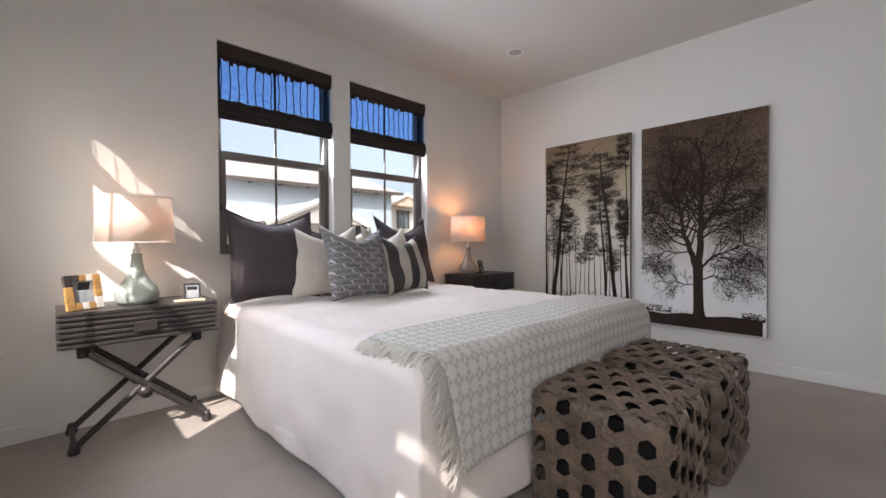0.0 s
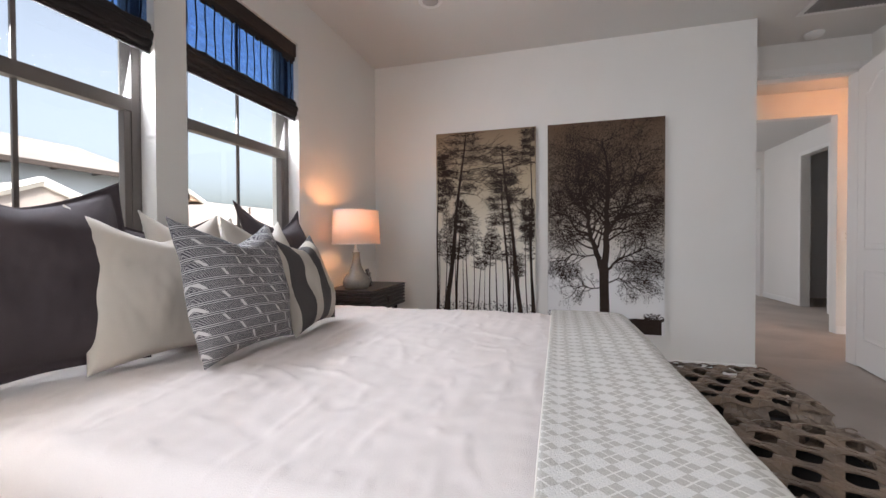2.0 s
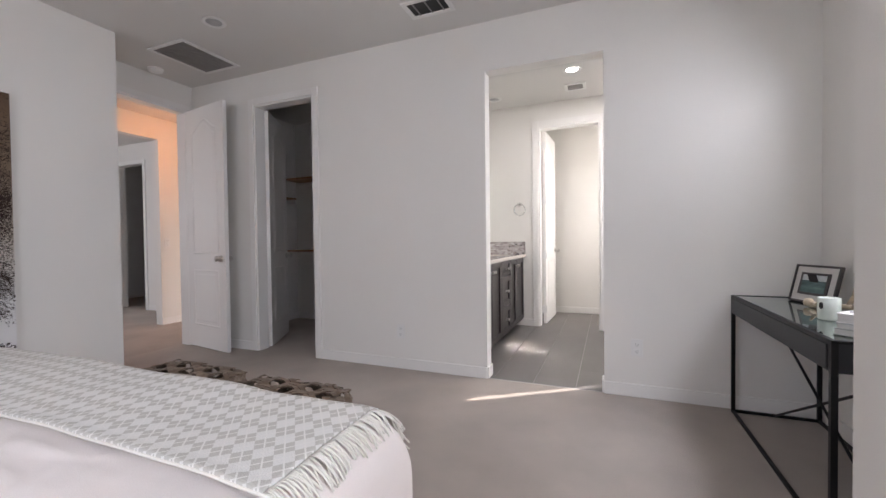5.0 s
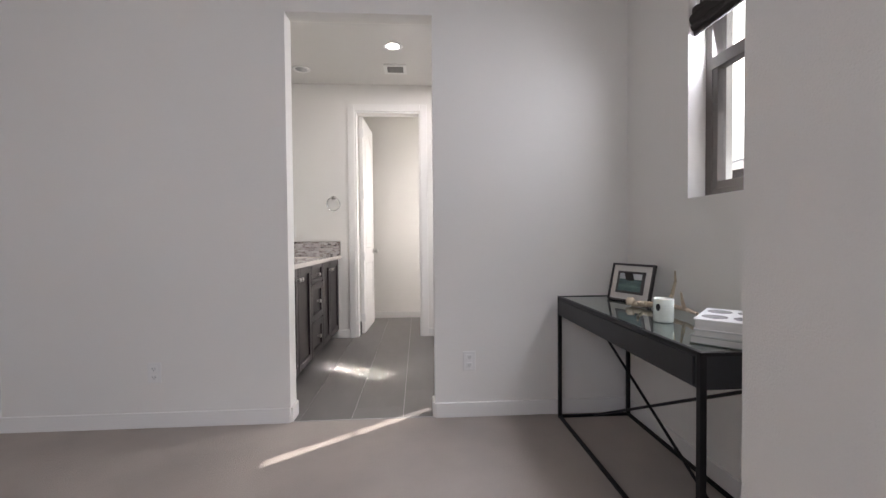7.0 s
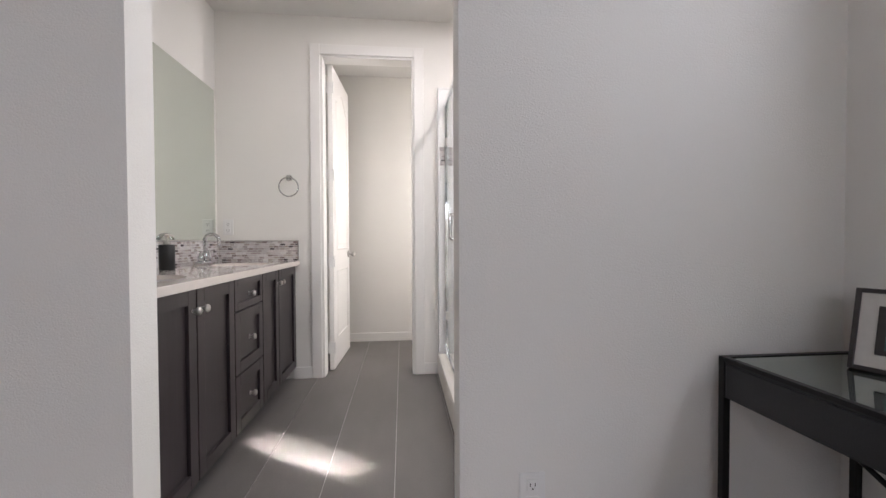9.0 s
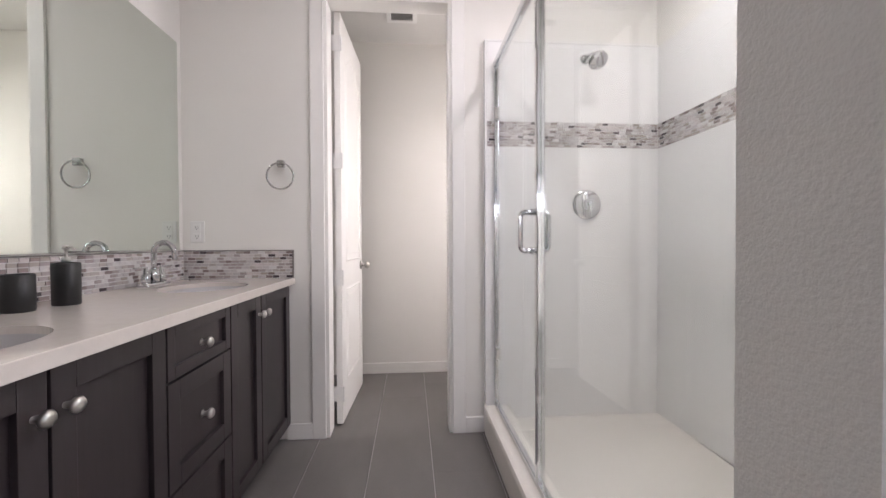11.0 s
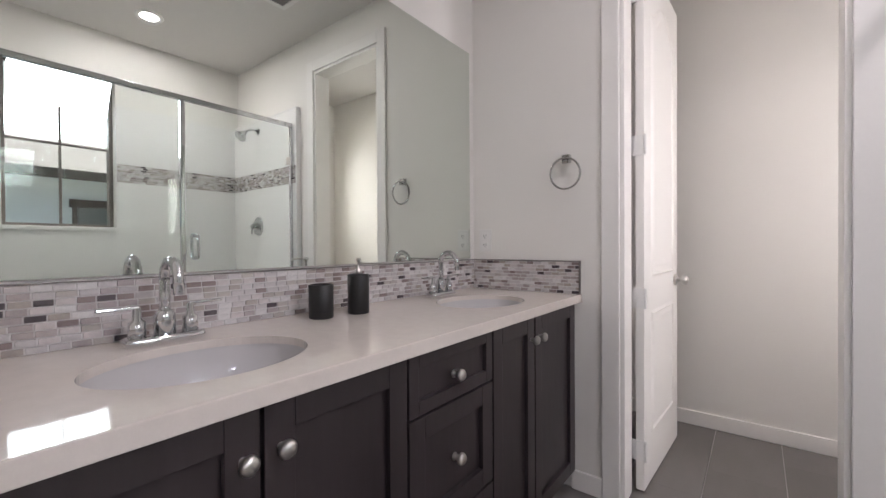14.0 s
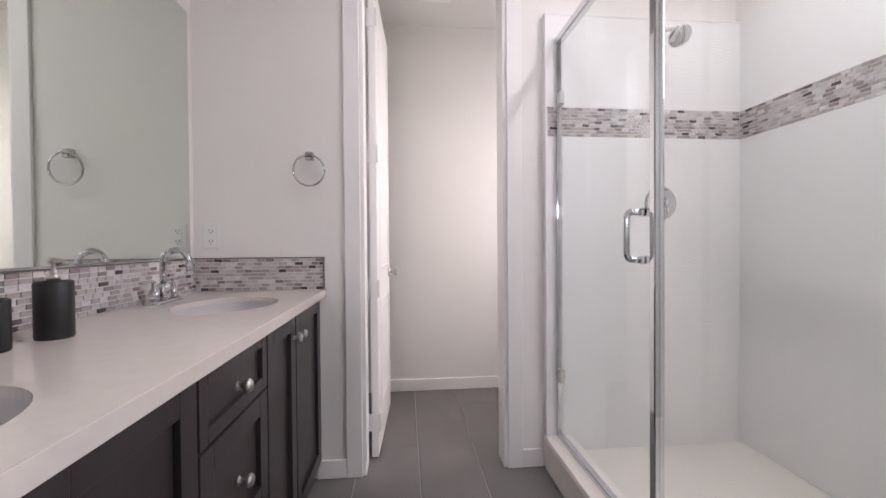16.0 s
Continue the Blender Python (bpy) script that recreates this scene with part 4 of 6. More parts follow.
def table_lamp(x, y, z, lit, body_mat, label):
    l = thing("table_lamp", label, "lamp", x, y, z, 0, "bedside lamps")
    prof = [(0.0005, 0), (0.085, 0.0), (0.098, 0.02), (0.102, 0.05), (0.092, 0.085), (0.06, 0.125), (0.038, 0.17), (0.028, 0.22), (0.024, 0.262), (0.03, 0.272), (0.0005, 0.276)]
    part("body", lathe(prof, 40), body_mat, l, "bottle-shaped glazed base", True)
    part("neck", cyl((0, 0, 0.27), (0, 0, 0.36), 0.010), NICKEL, l)
    part("collar", cyl((0, 0, 0.276), (0, 0, 0.30), 0.018), NICKEL, l)
    bm = bmesh.new()
    lathe([(0.180, 0.335), (0.168, 0.585)], 48, None, bm)
    for f in [f for f in bm.faces if len(f.verts) > 4]:
        bm.faces.remove(f)
    shade = part("shade", bm, LIT_SHADE if lit else SHADE_CLOTH, l, "tapered off-white drum shade", True)
    mod = shade.modifiers.new("thickness", "SOLIDIFY")
    mod.thickness = 0.002
    for zz, rr in ((0.335, 0.181), (0.585, 0.169)):
        part("shade_ring", tube([(rr * math.cos(a), rr * math.sin(a), zz) for a in [2 * math.pi * i / 40 for i in range(40)]], 0.003, 6, True), SHADE_CLOTH, l)
    part("spider", tube([(-0.168, 0, 0.575), (0, 0, 0.56), (0.168, 0, 0.575)], 0.002, 6), NICKEL, l)
    part("bulb", lathe([(0.012, 0.36), (0.03, 0.40), (0.034, 0.43), (0.02, 0.46), (0.0005, 0.465)], 16), BULB_ON if lit else PLASTIC, l, "", True)
    return l


def shade_lit():
    m = bpy.data.materials.new("lit_shade_cloth")
    t, b = nodes_of(m)
    n, link = t.nodes, t.links.new
    tr, df, mix = n.new("ShaderNodeBsdfTranslucent"), n.new("ShaderNodeBsdfDiffuse"), n.new("ShaderNodeMixShader")
    tr.inputs["Color"].default_value, df.inputs["Color"].default_value = (0.85, 0.72, 0.60, 1), (0.8, 0.74, 0.68, 1)
    mix.inputs[0].default_value = 0.55
    n.remove(b)
    link(tr.outputs[0], mix.inputs[1]), link(df.outputs[0], mix.inputs[2])
    link(mix.outputs[0], n["Material Output"].inputs["Surface"])
    return m


LIT_SHADE = shade_lit()
BULB_ON = glowing("warm_bulb", (1.0, 0.62, 0.32), 8)
GLAZE2 = material("smoky_glass_base", (0.24, 0.22, 0.19), 0.08, vary=0.2, scale=8)
table_lamp(0.335, 3.05, 0.702, True, CELADON, "celadon glass bottle lamp with drum shade in sunlight")
table_lamp(3.045, 3.03, 0.702, True, GLAZE2, "smoky glass bottle lamp with a glowing drum shade")
for lx, ly, watts in ((0.335, 3.05, 0.4), (3.045, 3.03, 3.6)):
    lamp = new("lamp_bulb", bpy.data.lights.new("lamp_bulb", "POINT"))
    lamp.data.energy, lamp.data.color, lamp.data.shadow_soft_size = watts, (1.0, 0.42, 0.15), 0.035
    lamp.location = (lx, ly, 0.702 + 0.50)


PHOTO_GREY = material("photo_print", (0.34, 0.36, 0.38), 0.4, vary=0.5, scale=9, grain=30)
FRAME_GOLD = material("horn_frame", (0.42, 0.24, 0.08), 0.4, vary=0.5, scale=14)
MAT_BOARD = material("mat_board", (0.62, 0.59, 0.55), 0.9)


def photo_frame(x, y, z, w, h, lean, turn, frame_mat, border, label, inner=None, landscape=False):
    f = thing("photo_frame", label, "photo frame", x, y, z, turn)
    m = pose(0, 0, 0, -lean, 0, 0)
    for i, (a, b, c, d) in enumerate(((-w / 2, -w / 2 + border, 0, h), (w / 2 - border, w / 2, 0, h), (-w / 2 + border, w / 2 - border, 0, border), (-w / 2 + border, w / 2 - border, h - border, h))):
        if frame_mat is FRAME_GOLD:
            for q in range(3):
                p0, p1, q0, q1 = (a, b, c + (d - c) * q / 3, c + (d - c) * (q + 1) / 3) if d - c > b - a else (a + (b - a) * q / 3, a + (b - a) * (q + 1) / 3, c, d)
                part("frame_bar", box(p0, p1, -0.012, 0.010, q0, q1, 0.004, m), (FRAME_GOLD, BLACK_WOOD, MAT_BOARD, FRAME_GOLD, FRAME_GOLD)[(q * 3 + i * 2) % 5], f)
            continue
        part("frame_bar", box(a, b, -0.008, 0.010, c, d, 0.002, m), frame_mat, f)
    part("print", box(-w / 2 + border, w / 2 - border, -0.002, 0.004, border, h - border, 0, m), PHOTO_GREY if inner is None else inner, f)
    part("easel", box(-0.025, 0.025, 0.0, 0.004, 0, h * 0.8, 0, pose(0, 0.35 * h * 0.72, 0, lean * 0.9 + 4, 0, 0)), BLACK_WOOD, f)
    return f


photo_frame(0.115, 2.955, 0.702, 0.155, 0.175, 12, 24, FRAME_GOLD, 0.034, "amber and black horn photo frame on the nightstand")
photo_frame(0.585, 2.98, 0.702, 0.085, 0.095, 12, -12, BLACK_WOOD, 0.010, "small black-edged photo frame on the nightstand", PHOTO_GREY)
photo_frame(3.235, 3.0, 0.702, 0.10, 0.14, 14, 20, BLACK_WOOD, 0.014, "small dark photo frame beside the lamp", PHOTO_GREY)
tray = thing("book", "thin tan book lying on the nightstand", "book", 0.56, 2.92, 0.702, -10)
part("cover", box(-0.075, 0.075, -0.03, 0.03, 0, 0.009, 0.002), material("tan_paper", (0.62, 0.47, 0.33), 0.7), tray)


# ---- canvases ----
def sepia(name, height, stops):
    """Toned paper: colours at heights given as shares of the canvas."""
    m = bpy.data.materials.new(name)
    t, b = nodes_of(m)
    n, link = t.nodes, t.links.new
    co, sep, rg, ramp, nz = (n.new(k) for k in ("ShaderNodeTexCoord", "ShaderNodeSeparateXYZ", "ShaderNodeMapRange", "ShaderNodeValToRGB", "ShaderNodeTexNoise"))
    nz.inputs["Scale"].default_value = 1.6
    link(co.outputs["Object"], sep.inputs[0])
    link(co.outputs["Object"], nz.inputs["Vector"])
    rg.inputs["From Min"].default_value, rg.inputs["From Max"].default_value = 0.09, height + 0.09
    link(sep.outputs[2], rg.inputs["Value"])
    ad = n.new("ShaderNodeMath")
    ad.operation = "MULTIPLY_ADD"
    link(nz.outputs["Fac"], ad.inputs[0])
    ad.inputs[1].default_value = 0.10
    link(rg.outputs["Result"], ad.inputs[2])
    link(ad.outputs[0], ramp.inputs["Fac"])
    e = ramp.color_ramp.elements
    e[0].position, e[0].color = stops[0][0], (*stops[0][1], 1)
    e[1].position, e[1].color = stops[-1][0], (*stops[-1][1], 1)
    for at, colour in stops[1:-1]:
        e.new(at).color = (*colour, 1)
    link(ramp.outputs[0], b.inputs["Base Color"])
    b.inputs["Roughness"].default_value = 0.75
    b.inputs["Specular IOR Level"].default_value = 0.2
    return m


INK = material("sepia_ink", (0.040, 0.025, 0.019), 0.75, vary=0.3, scale=4, spec=0.2)
CANVAS_EDGE = material("canvas_edge", (0.07, 0.045, 0.032), 0.8)


class Ink:
    """Flat brush strokes on a canvas, in the canvas's own width and height, clipped at its rim."""

    def __init__(self, w, h):
        self.verts, self.faces, self.w, self.h = [], [], w, h
        self.k = 0

    def inside(self, y, z):
        return -self.w / 2 + 0.004 < y < self.w / 2 - 0.004 and 0.004 < z < self.h - 0.004

    def stroke(self, a, b, wa, wb):
        if not (self.inside(*a) and self.inside(*b)):
            return
        dx, dz = b[0] - a[0], b[1] - a[1]
        l = math.hypot(dx, dz) or 1e-6
        nx, nz = -dz / l, dx / l
        self.k += 1
        e = 0.0009 + 0.00012 * (self.k % 5)
        n = len(self.verts)
        for p, s in ((a, wa), (a, -wa), (b, -wb), (b, wb)):
            self.verts.append((-e, p[0] + nx * s / 2, p[1] + nz * s / 2))
        self.faces.append((n, n + 1, n + 2, n + 3))

    def leaf(self, y, z, r, rng):
        if not self.inside(y, z):
            return
        n = len(self.verts)
        self.k += 1
        e = 0.0008 + 0.00012 * (self.k % 7)
        q = rng.uniform(0, 3)
        c = rng.randint(3, 5)
        for i in range(c):
            rr = r * rng.uniform(0.5, 1.2)
            self.verts.append((-e, y + rr * math.cos(q + i * 2 * math.pi / c), z + rr * 0.7 * math.sin(q + i * 2 * math.pi / c)))
        self.faces.append(tuple(range(n, n + c)))

    def object(self, name, parent, label):
        me = bpy.data.meshes.new(name)
        me.from_pydata(self.verts, [], self.faces)
        me.materials.append(INK)
        ob = new(name, me)
        ob.parent = parent
        ob["label"] = label
        ob["kind"] = "stuff"
        return ob


def branch(ink, rng, y, z, ang, length, width, depth, droop=0.0, leafy=0.0):
    steps = 4
    for s in range(steps):
        ang += rng.uniform(-0.28, 0.28) - droop * math.sin(ang - math.pi / 2) * 0.15
        y2, z2 = y + math.cos(ang) * length / steps, z + math.sin(ang) * length / steps
        w2 = width * 0.88
        ink.stroke((y, z), (y2, z2), width, w2)
        if depth > 0 and s > 0 and rng.random() < (0.85 if depth < 4 else 0.55):
            branch(ink, rng, y2, z2, ang + rng.choice((-1, 1)) * rng.uniform(0.45, 1.15), length * rng.uniform(0.5, 0.75), w2 * 0.55, depth - 1, droop, leafy)
        y, z, width = y2, z2, w2
        if leafy and depth <= 1 and rng.random() < leafy:
            ink.leaf(y + rng.uniform(-0.012, 0.012), z + rng.uniform(-0.012, 0.012), rng.uniform(0.003, 0.007), rng)
    if depth > 0:
        for sgn in (-1, 1):
            branch(ink, rng, y, z, ang + sgn * rng.uniform(0.2, 0.6), length * rng.uniform(0.6, 0.8), width * 0.75, depth - 1, droop, leafy)


def canvas(y0, y1, z0, z1, label, back):
    c = thing("canvas_print", label, "wall art", AW, (y0 + y1) / 2, z0, 0, "tree canvases")
    w, h = y1 - y0, z1 - z0
    part("stretcher", box(-0.034, -0.002, -w / 2, w / 2, 0, h, 0.002), CANVAS_EDGE, c)
    part("picture", box(-0.0355, -0.0342, -w / 2 + 0.001, w / 2 - 0.001, 0.001, h - 0.001), back, c)
    ink = Ink(w, h)
    return c, ink, w, h


c1, ink, w, h = canvas(0.738, 1.652, 0.28, 2.053, "sepia canvas print of one large bare tree", sepia("sepia_oak", 1.77, ((0.24, (0.80, 0.79, 0.78)), (0.48, (0.56, 0.49, 0.41)), (0.72, (0.25, 0.18, 0.125)), (1.0, (0.125, 0.077, 0.050)))))
rng = random.Random(12)


def limb(ink, rng, points, w0, w1, twigs, reach, depth=3):
    """One bough drawn through points, with twigs leaving it on both sides."""
    n = len(points) - 1
    for i in range(n):
        (ya, za), (yb, zb) = points[i], points[i + 1]
        for q in range(4):
            f, g = q / 4, (q + 1) / 4
            k = (i + f) / n
            jy = 0.006 * math.sin(9 * (i + f) + w0 * 90)
            jn = 0.006 * math.sin(9 * (i + g) + w0 * 90)
            wa, wb = w0 + (w1 - w0) * k, w0 + (w1 - w0) * (i + g) / n
            ink.stroke((ya + (yb - ya) * f + jy, za + (zb - za) * f), (ya + (yb - ya) * g + jn, za + (zb - za) * g + 0.003), wa, wb)
    twigs = int(twigs * 1.6)
    for t in range(twigs):
        k = (0.22 + 0.78 * (t + rng.random()) / twigs) * n
        i = min(int(k), n - 1)
        (ya, za), (yb, zb) = points[i], points[i + 1]
        y, z = ya + (yb - ya) * (k - i), za + (zb - za) * (k - i)
        ang = math.atan2(zb - za, yb - ya) + (-1) ** t * rng.uniform(0.45, 1.25)
        branch(ink, rng, y, z, ang, reach * rng.uniform(0.6, 1.15), max(0.007, (w0 + (w1 - w0) * k / n) * 0.45), depth, 0.0, 0.20)


ink.stroke((-0.008, 0.10), (-0.004, 0.17), 0.100, 0.078)
ink.stroke((-0.004, 0.16), (0.0, 0.36), 0.078, 0.072)
ink.stroke((0.0, 0.35), (0.002, 0.54), 0.072, 0.074)
limb(ink, rng, [(0.008, 0.50), (0.055, 0.66), (0.115, 0.83), (0.130, 1.00), (0.190, 1.20), (0.21, 1.38)], 0.050, 0.012, 16, 0.196)
limb(ink, rng, [(-0.004, 0.50), (-0.018, 0.80), (-0.020, 1.10), (-0.032, 1.35), (0.02, 1.62)], 0.058, 0.010, 19, 0.218)
limb(ink, rng, [(-0.018, 0.82), (-0.090, 0.95), (-0.160, 1.05), (-0.220, 1.25), (-0.285, 1.50)], 0.034, 0.008, 16, 0.196)
limb(ink, rng, [(0.115, 0.83), (0.215, 0.86), (0.290, 0.98), (0.375, 1.02)], 0.022, 0.007, 13, 0.172)
limb(ink, rng, [(-0.020, 0.52), (-0.110, 0.62), (-0.210, 0.66), (-0.330, 0.72)], 0.022, 0.006, 14, 0.172)
limb(ink, rng, [(-0.160, 1.05), (-0.260, 1.08), (-0.340, 1.14), (-0.40, 1.06)], 0.016, 0.005, 8, 0.12)
limb(ink, rng, [(0.130, 1.00), (0.230, 1.10), (0.300, 1.24), (0.330, 1.38)], 0.020, 0.006, 12, 0.172)
limb(ink, rng, [(0.060, 0.66), (0.150, 0.64), (0.250, 0.66), (0.320, 0.60)], 0.014, 0.005, 9, 0.12)
limb(ink, rng, [(0.030, 0.38), (0.090, 0.37), (0.180, 0.39), (0.250, 0.36)], 0.010, 0.004, 6, 0.08, 2)
limb(ink, rng, [(-0.030, 0.42), (-0.110, 0.46), (-0.200, 0.43), (-0.290, 0.46)], 0.012, 0.004, 8, 0.10)
for k in range(2300):
    u, v = rng.gauss(0, 0.55), rng.gauss(0, 0.5)
    y, z = u * 0.36, 1.05 + v * 0.66
    if (u / 1.25) ** 2 + (v / 1.05) ** 2 < 1.0 and z > 0.46 and noise.noise(Vector((y * 7, z * 7, 1))) > -0.05:
        ink.leaf(y, z, rng.uniform(0.0015, 0.004), rng)
for k in range(40):
    y = -w / 2 + w * k / 39
    hz = 0.115 + 0.016 * noise.noise(Vector((y * 6, 0, 0))) - 0.03 * (y / w)
    if k < 39:
        ink.stroke((y, 0.006 + hz / 2), (y + w / 38, 0.006 + hz / 2), hz, hz)
for k in range(500):
    y = rng.choice((rng.uniform(w * 0.22, w * 0.49), rng.uniform(-w * 0.49, -w * 0.33)))
    ink.leaf(y, 0.12 + rng.random() ** 2 * 0.055, rng.uniform(0.004, 0.010), rng)
for k in range(7):
    y = rng.uniform(-w * 0.45, w * 0.45)
    ink.stroke((y, 0.11), (y, 0.145), 0.004, 0.003)
o = ink.object("tree_print", c1, "dark silhouette of a spreading tree on a field")
o.location.x = -0.0356

c2, ink, w, h = canvas(1.752, 2.657, 0.28, 2.053, "sepia canvas print of tall pines in a wood", sepia("sepia_pines", 1.77, ((0.15, (0.82, 0.79, 0.74)), (0.45, (0.74, 0.68, 0.57)), (0.72, (0.48, 0.39, 0.27)), (1.0, (0.24, 0.17, 0.11)))))
rng = random.Random(5)


def spray(ink, rng, y, z, r, n):
    """A clump of needles."""
    for k in range(n):
        a = rng.uniform(0, 2 * math.pi)
        q, l = r * rng.random() ** 0.6, rng.uniform(0.012, 0.03)
        cy, cz = y + q * math.cos(a), z + 0.55 * q * math.sin(a)
        b = rng.uniform(-0.5, 1.2) if rng.random() < 0.5 else rng.uniform(1.9, 3.6)
        ink.stroke((cy, cz), (cy + l * math.cos(b), cz + l * math.sin(b)), 0.004, 0.0012)


def pine(ink, rng, y, top, wd, crown, lean=0.0, spread=0.14, full=1.0):
    steps = 26
    last = (y, 0.01)
    for s in range(1, steps + 1):
        zz = 0.01 + (top - 0.01) * s / steps
        py = y + lean * (zz / top) + 0.006 * math.sin(zz * 6 + y * 20)
        p = (py, zz)
        k = 1 - 0.75 * s / steps
        ink.stroke(last, p, wd * (k + 0.03), wd * k)
        if zz > crown:
            f = (zz - crown) / max(0.01, top - crown)
            for sgn in (-1, 1):
                reach = spread * (0.55 + 1.6 * f * (1 - f)) * rng.uniform(0.45, 1.1)
                a = rng.uniform(-0.15, 0.5)
                branch(ink, rng, py, zz, (math.pi - a) if sgn < 0 else a, reach, wd * 0.14 + 0.002, 1)
                for q in range(3 + int(9 * reach / 0.14)):
                    d = (0.15 + 0.85 * rng.random()) * reach
                    spray(ink, rng, py + sgn * d * math.cos(a), zz + d * math.sin(a) + rng.gauss(0.0, 0.012), 0.016 + 0.14 * spread, int(16 * full))
        last = p


pine(ink, rng, 0.37, 1.74, 0.052, 1.15, -0.195, 0.30, 0.7)
pine(ink, rng, -0.34, 1.60, 0.044, 1.12, 0.18, 0.20, 0.65)
pine(ink, rng, -0.235, 1.36, 0.030, 0.92, 0.085, 0.15, 0.8)
pine(ink, rng, 0.27, 1.12, 0.026, 0.85, -0.05, 0.10)
pine(ink, rng, 0.45, 1.55, 0.024, 1.05, -0.02, 0.14, 1.2)
pine(ink, rng, -0.42, 1.72, 0.022, 1.42, 0.01, 0.12, 1.1)
pine(ink, rng, -0.44, 1.12, 0.024, 0.78, 0.05, 0.085)
for k in range(17):
    y = -w * 0.47 + w * 0.94 * k / 16 + rng.uniform(-0.012, 0.012)
    pine(ink, rng, y, rng.uniform(0.55, 1.05), rng.uniform(0.008, 0.017), rng.uniform(0.42, 0.75), rng.uniform(-0.02, 0.02), rng.uniform(0.03, 0.07), 0.28)
for k in range(1700):
    ink.leaf(rng.uniform(-w * 0.49, w * 0.49), 0.006 + rng.random() ** 1.7 * (0.22 + 0.08 * noise.noise(Vector((k * 0.13, 0, 0)))), rng.uniform(0.004, 0.010), rng)
o = ink.object("tree_print", c2, "dark silhouettes of tall pines")
o.location.x = -0.0356


# ---- ceiling fittings ----
# unlit lens greyed to put the shade of the recess into its colour
CAN_OFF = material("recess_shade_lens", (0.45, 0.45, 0.45), 0.5, vary=0.03)
CAN_ON = glowing("downlight_lens", (1.0, 0.93, 0.82), 9.0)


def downlight(x, y, lit):
    d = thing("downlight", "white recessed ceiling downlight" + (" switched on" if lit else " switched off"), "downlight", x, y, CE, 0, "downlights")
    part("trim_ring", lathe([(0.058, -0.002), (0.062, -0.007), (0.082, -0.006), (0.086, -0.001)], 40), PLASTIC, d, "", True)
    part("baffle", lathe([(0.058, -0.003), (0.050, -0.0015)], 32), PLASTIC, d, "", True)
    part("lens", lathe([(0.0005, -0.0035), (0.056, -0.003), (0.056, -0.001)], 32), CAN_ON if lit else CAN_OFF, d, "", True)
    if lit:
        lamp = new("downlight_lamp", bpy.data.lights.new("downlight_lamp", "AREA"))
        lamp.data.shape, lamp.data.size, lamp.data.energy, lamp.data.color = "DISK", 0.10, 10 if x < 0 else 6, (1.0, 0.96, 0.92)
        lamp.location = (x, y, CE - 0.006)
    return d


for x, y, lit in ((3.033, 2.431, False), (3.097, -0.097, False), (1.60, -2.60, False), (0.676, -2.09, True), (-0.25, -2.12, True), (0.39, -3.48, False)):
    downlight(x, y, lit)


def ceiling_grille(x0, x1, y0, y1, slats, along, label, dark):
    g = thing("ceiling_vent", label, "vent", (x0 + x1) / 2, (y0 + y1) / 2, CE)
    w, d, f = (x1 - x0) / 2, (y1 - y0) / 2, 0.032
    for a, b, c, e in ((-w, w, -d, -d + f), (-w, w, d - f, d), (-w, -w + f, -d + f, d - f), (w - f, w, -d + f, d - f)):
        part("frame", box(a, b, c, e, -0.012, -0.001, 0.003), PLASTIC, g)
    part("backing", box(-w + f, w - f, -d + f, d - f, -0.003, -0.001), dark, g)
    for i in range(slats):
        k = (i + 0.5) / slats
        if along == "x":
            y = -d + f + (2 * d - 2 * f) * k
            bm = box(-w + f, w - f, y - 0.004, y + 0.004, -0.010, -0.004)
        else:
            x = -w + f + (2 * w - 2 * f) * k
            bm = box(x - 0.004, x + 0.004, -d + f, d - f, -0.010, -0.004)
        part("slat", bm, GRILLE, g)
    return g


ceiling_grille(3.545, 3.985, -0.72, -0.16, 22, "x", "white return-air grille with grey slats in the ceiling", GRILLE)
ceiling_grille(1.36, 1.70, -0.66, -0.44, 3, "y", "white supply vent with dark louvres in the ceiling", DARK_SLOT)
ceiling_grille(0.57, 0.79, -2.66, -2.45, 9, "x", "white bathroom exhaust grille in the ceiling", GRILLE)
ceiling_grille(0.62, 0.84, -3.75, -3.50, 9, "x", "white exhaust grille in the toilet room ceiling", GRILLE)
sm = thing("smoke_detector", "round white smoke detector on the ceiling", "smoke detector", 4.33, -0.45, CE)
part("body", lathe([(0.0005, -0.036), (0.04, -0.035), (0.058, -0.026), (0.064, -0.012), (0.066, -0.001)], 36), PLASTIC, sm, "", True)
part("button", cyl((0.02, 0, -0.039), (0.02, 0, -0.034), 0.008), PLASTIC, sm)


def outlet(x, y, z, turn, label="white double electrical outlet", switch=False):
    o = thing("outlet", label, "outlet", x, y, z, turn, "outlets")
    part("plate", box(-0.037, 0.037, -0.007, -0.001, -0.058, 0.058, 0.003), PLASTIC, o)
    for dz in (-0.024, 0.024):
        part("socket", box(-0.017, 0.017, -0.010, -0.006, dz - 0.017, dz + 0.017, 0.003), PLASTIC, o)
        for dx in (-0.007, 0.007):
            part("slot", box(dx - 0.0012, dx + 0.0012, -0.0106, -0.0098, dz - 0.004, dz + 0.006), DARK_SLOT, o)
        part("slot", cyl((0, -0.0106, dz - 0.010), (0, -0.0098, dz - 0.010), 0.0025, seg=8), DARK_SLOT, o)
    return o


outlet(0.175, BW, 0.335, 180)
outlet(1.98, BW, 0.315, 180)
outlet(NW, 0.18, 0.36, 90)
outlet(1.825, BF, 1.153, 180, "white outlet with test buttons above the counter")
outlet(5.82, -1.50, 1.1, -90, "white light switch on the landing wall")


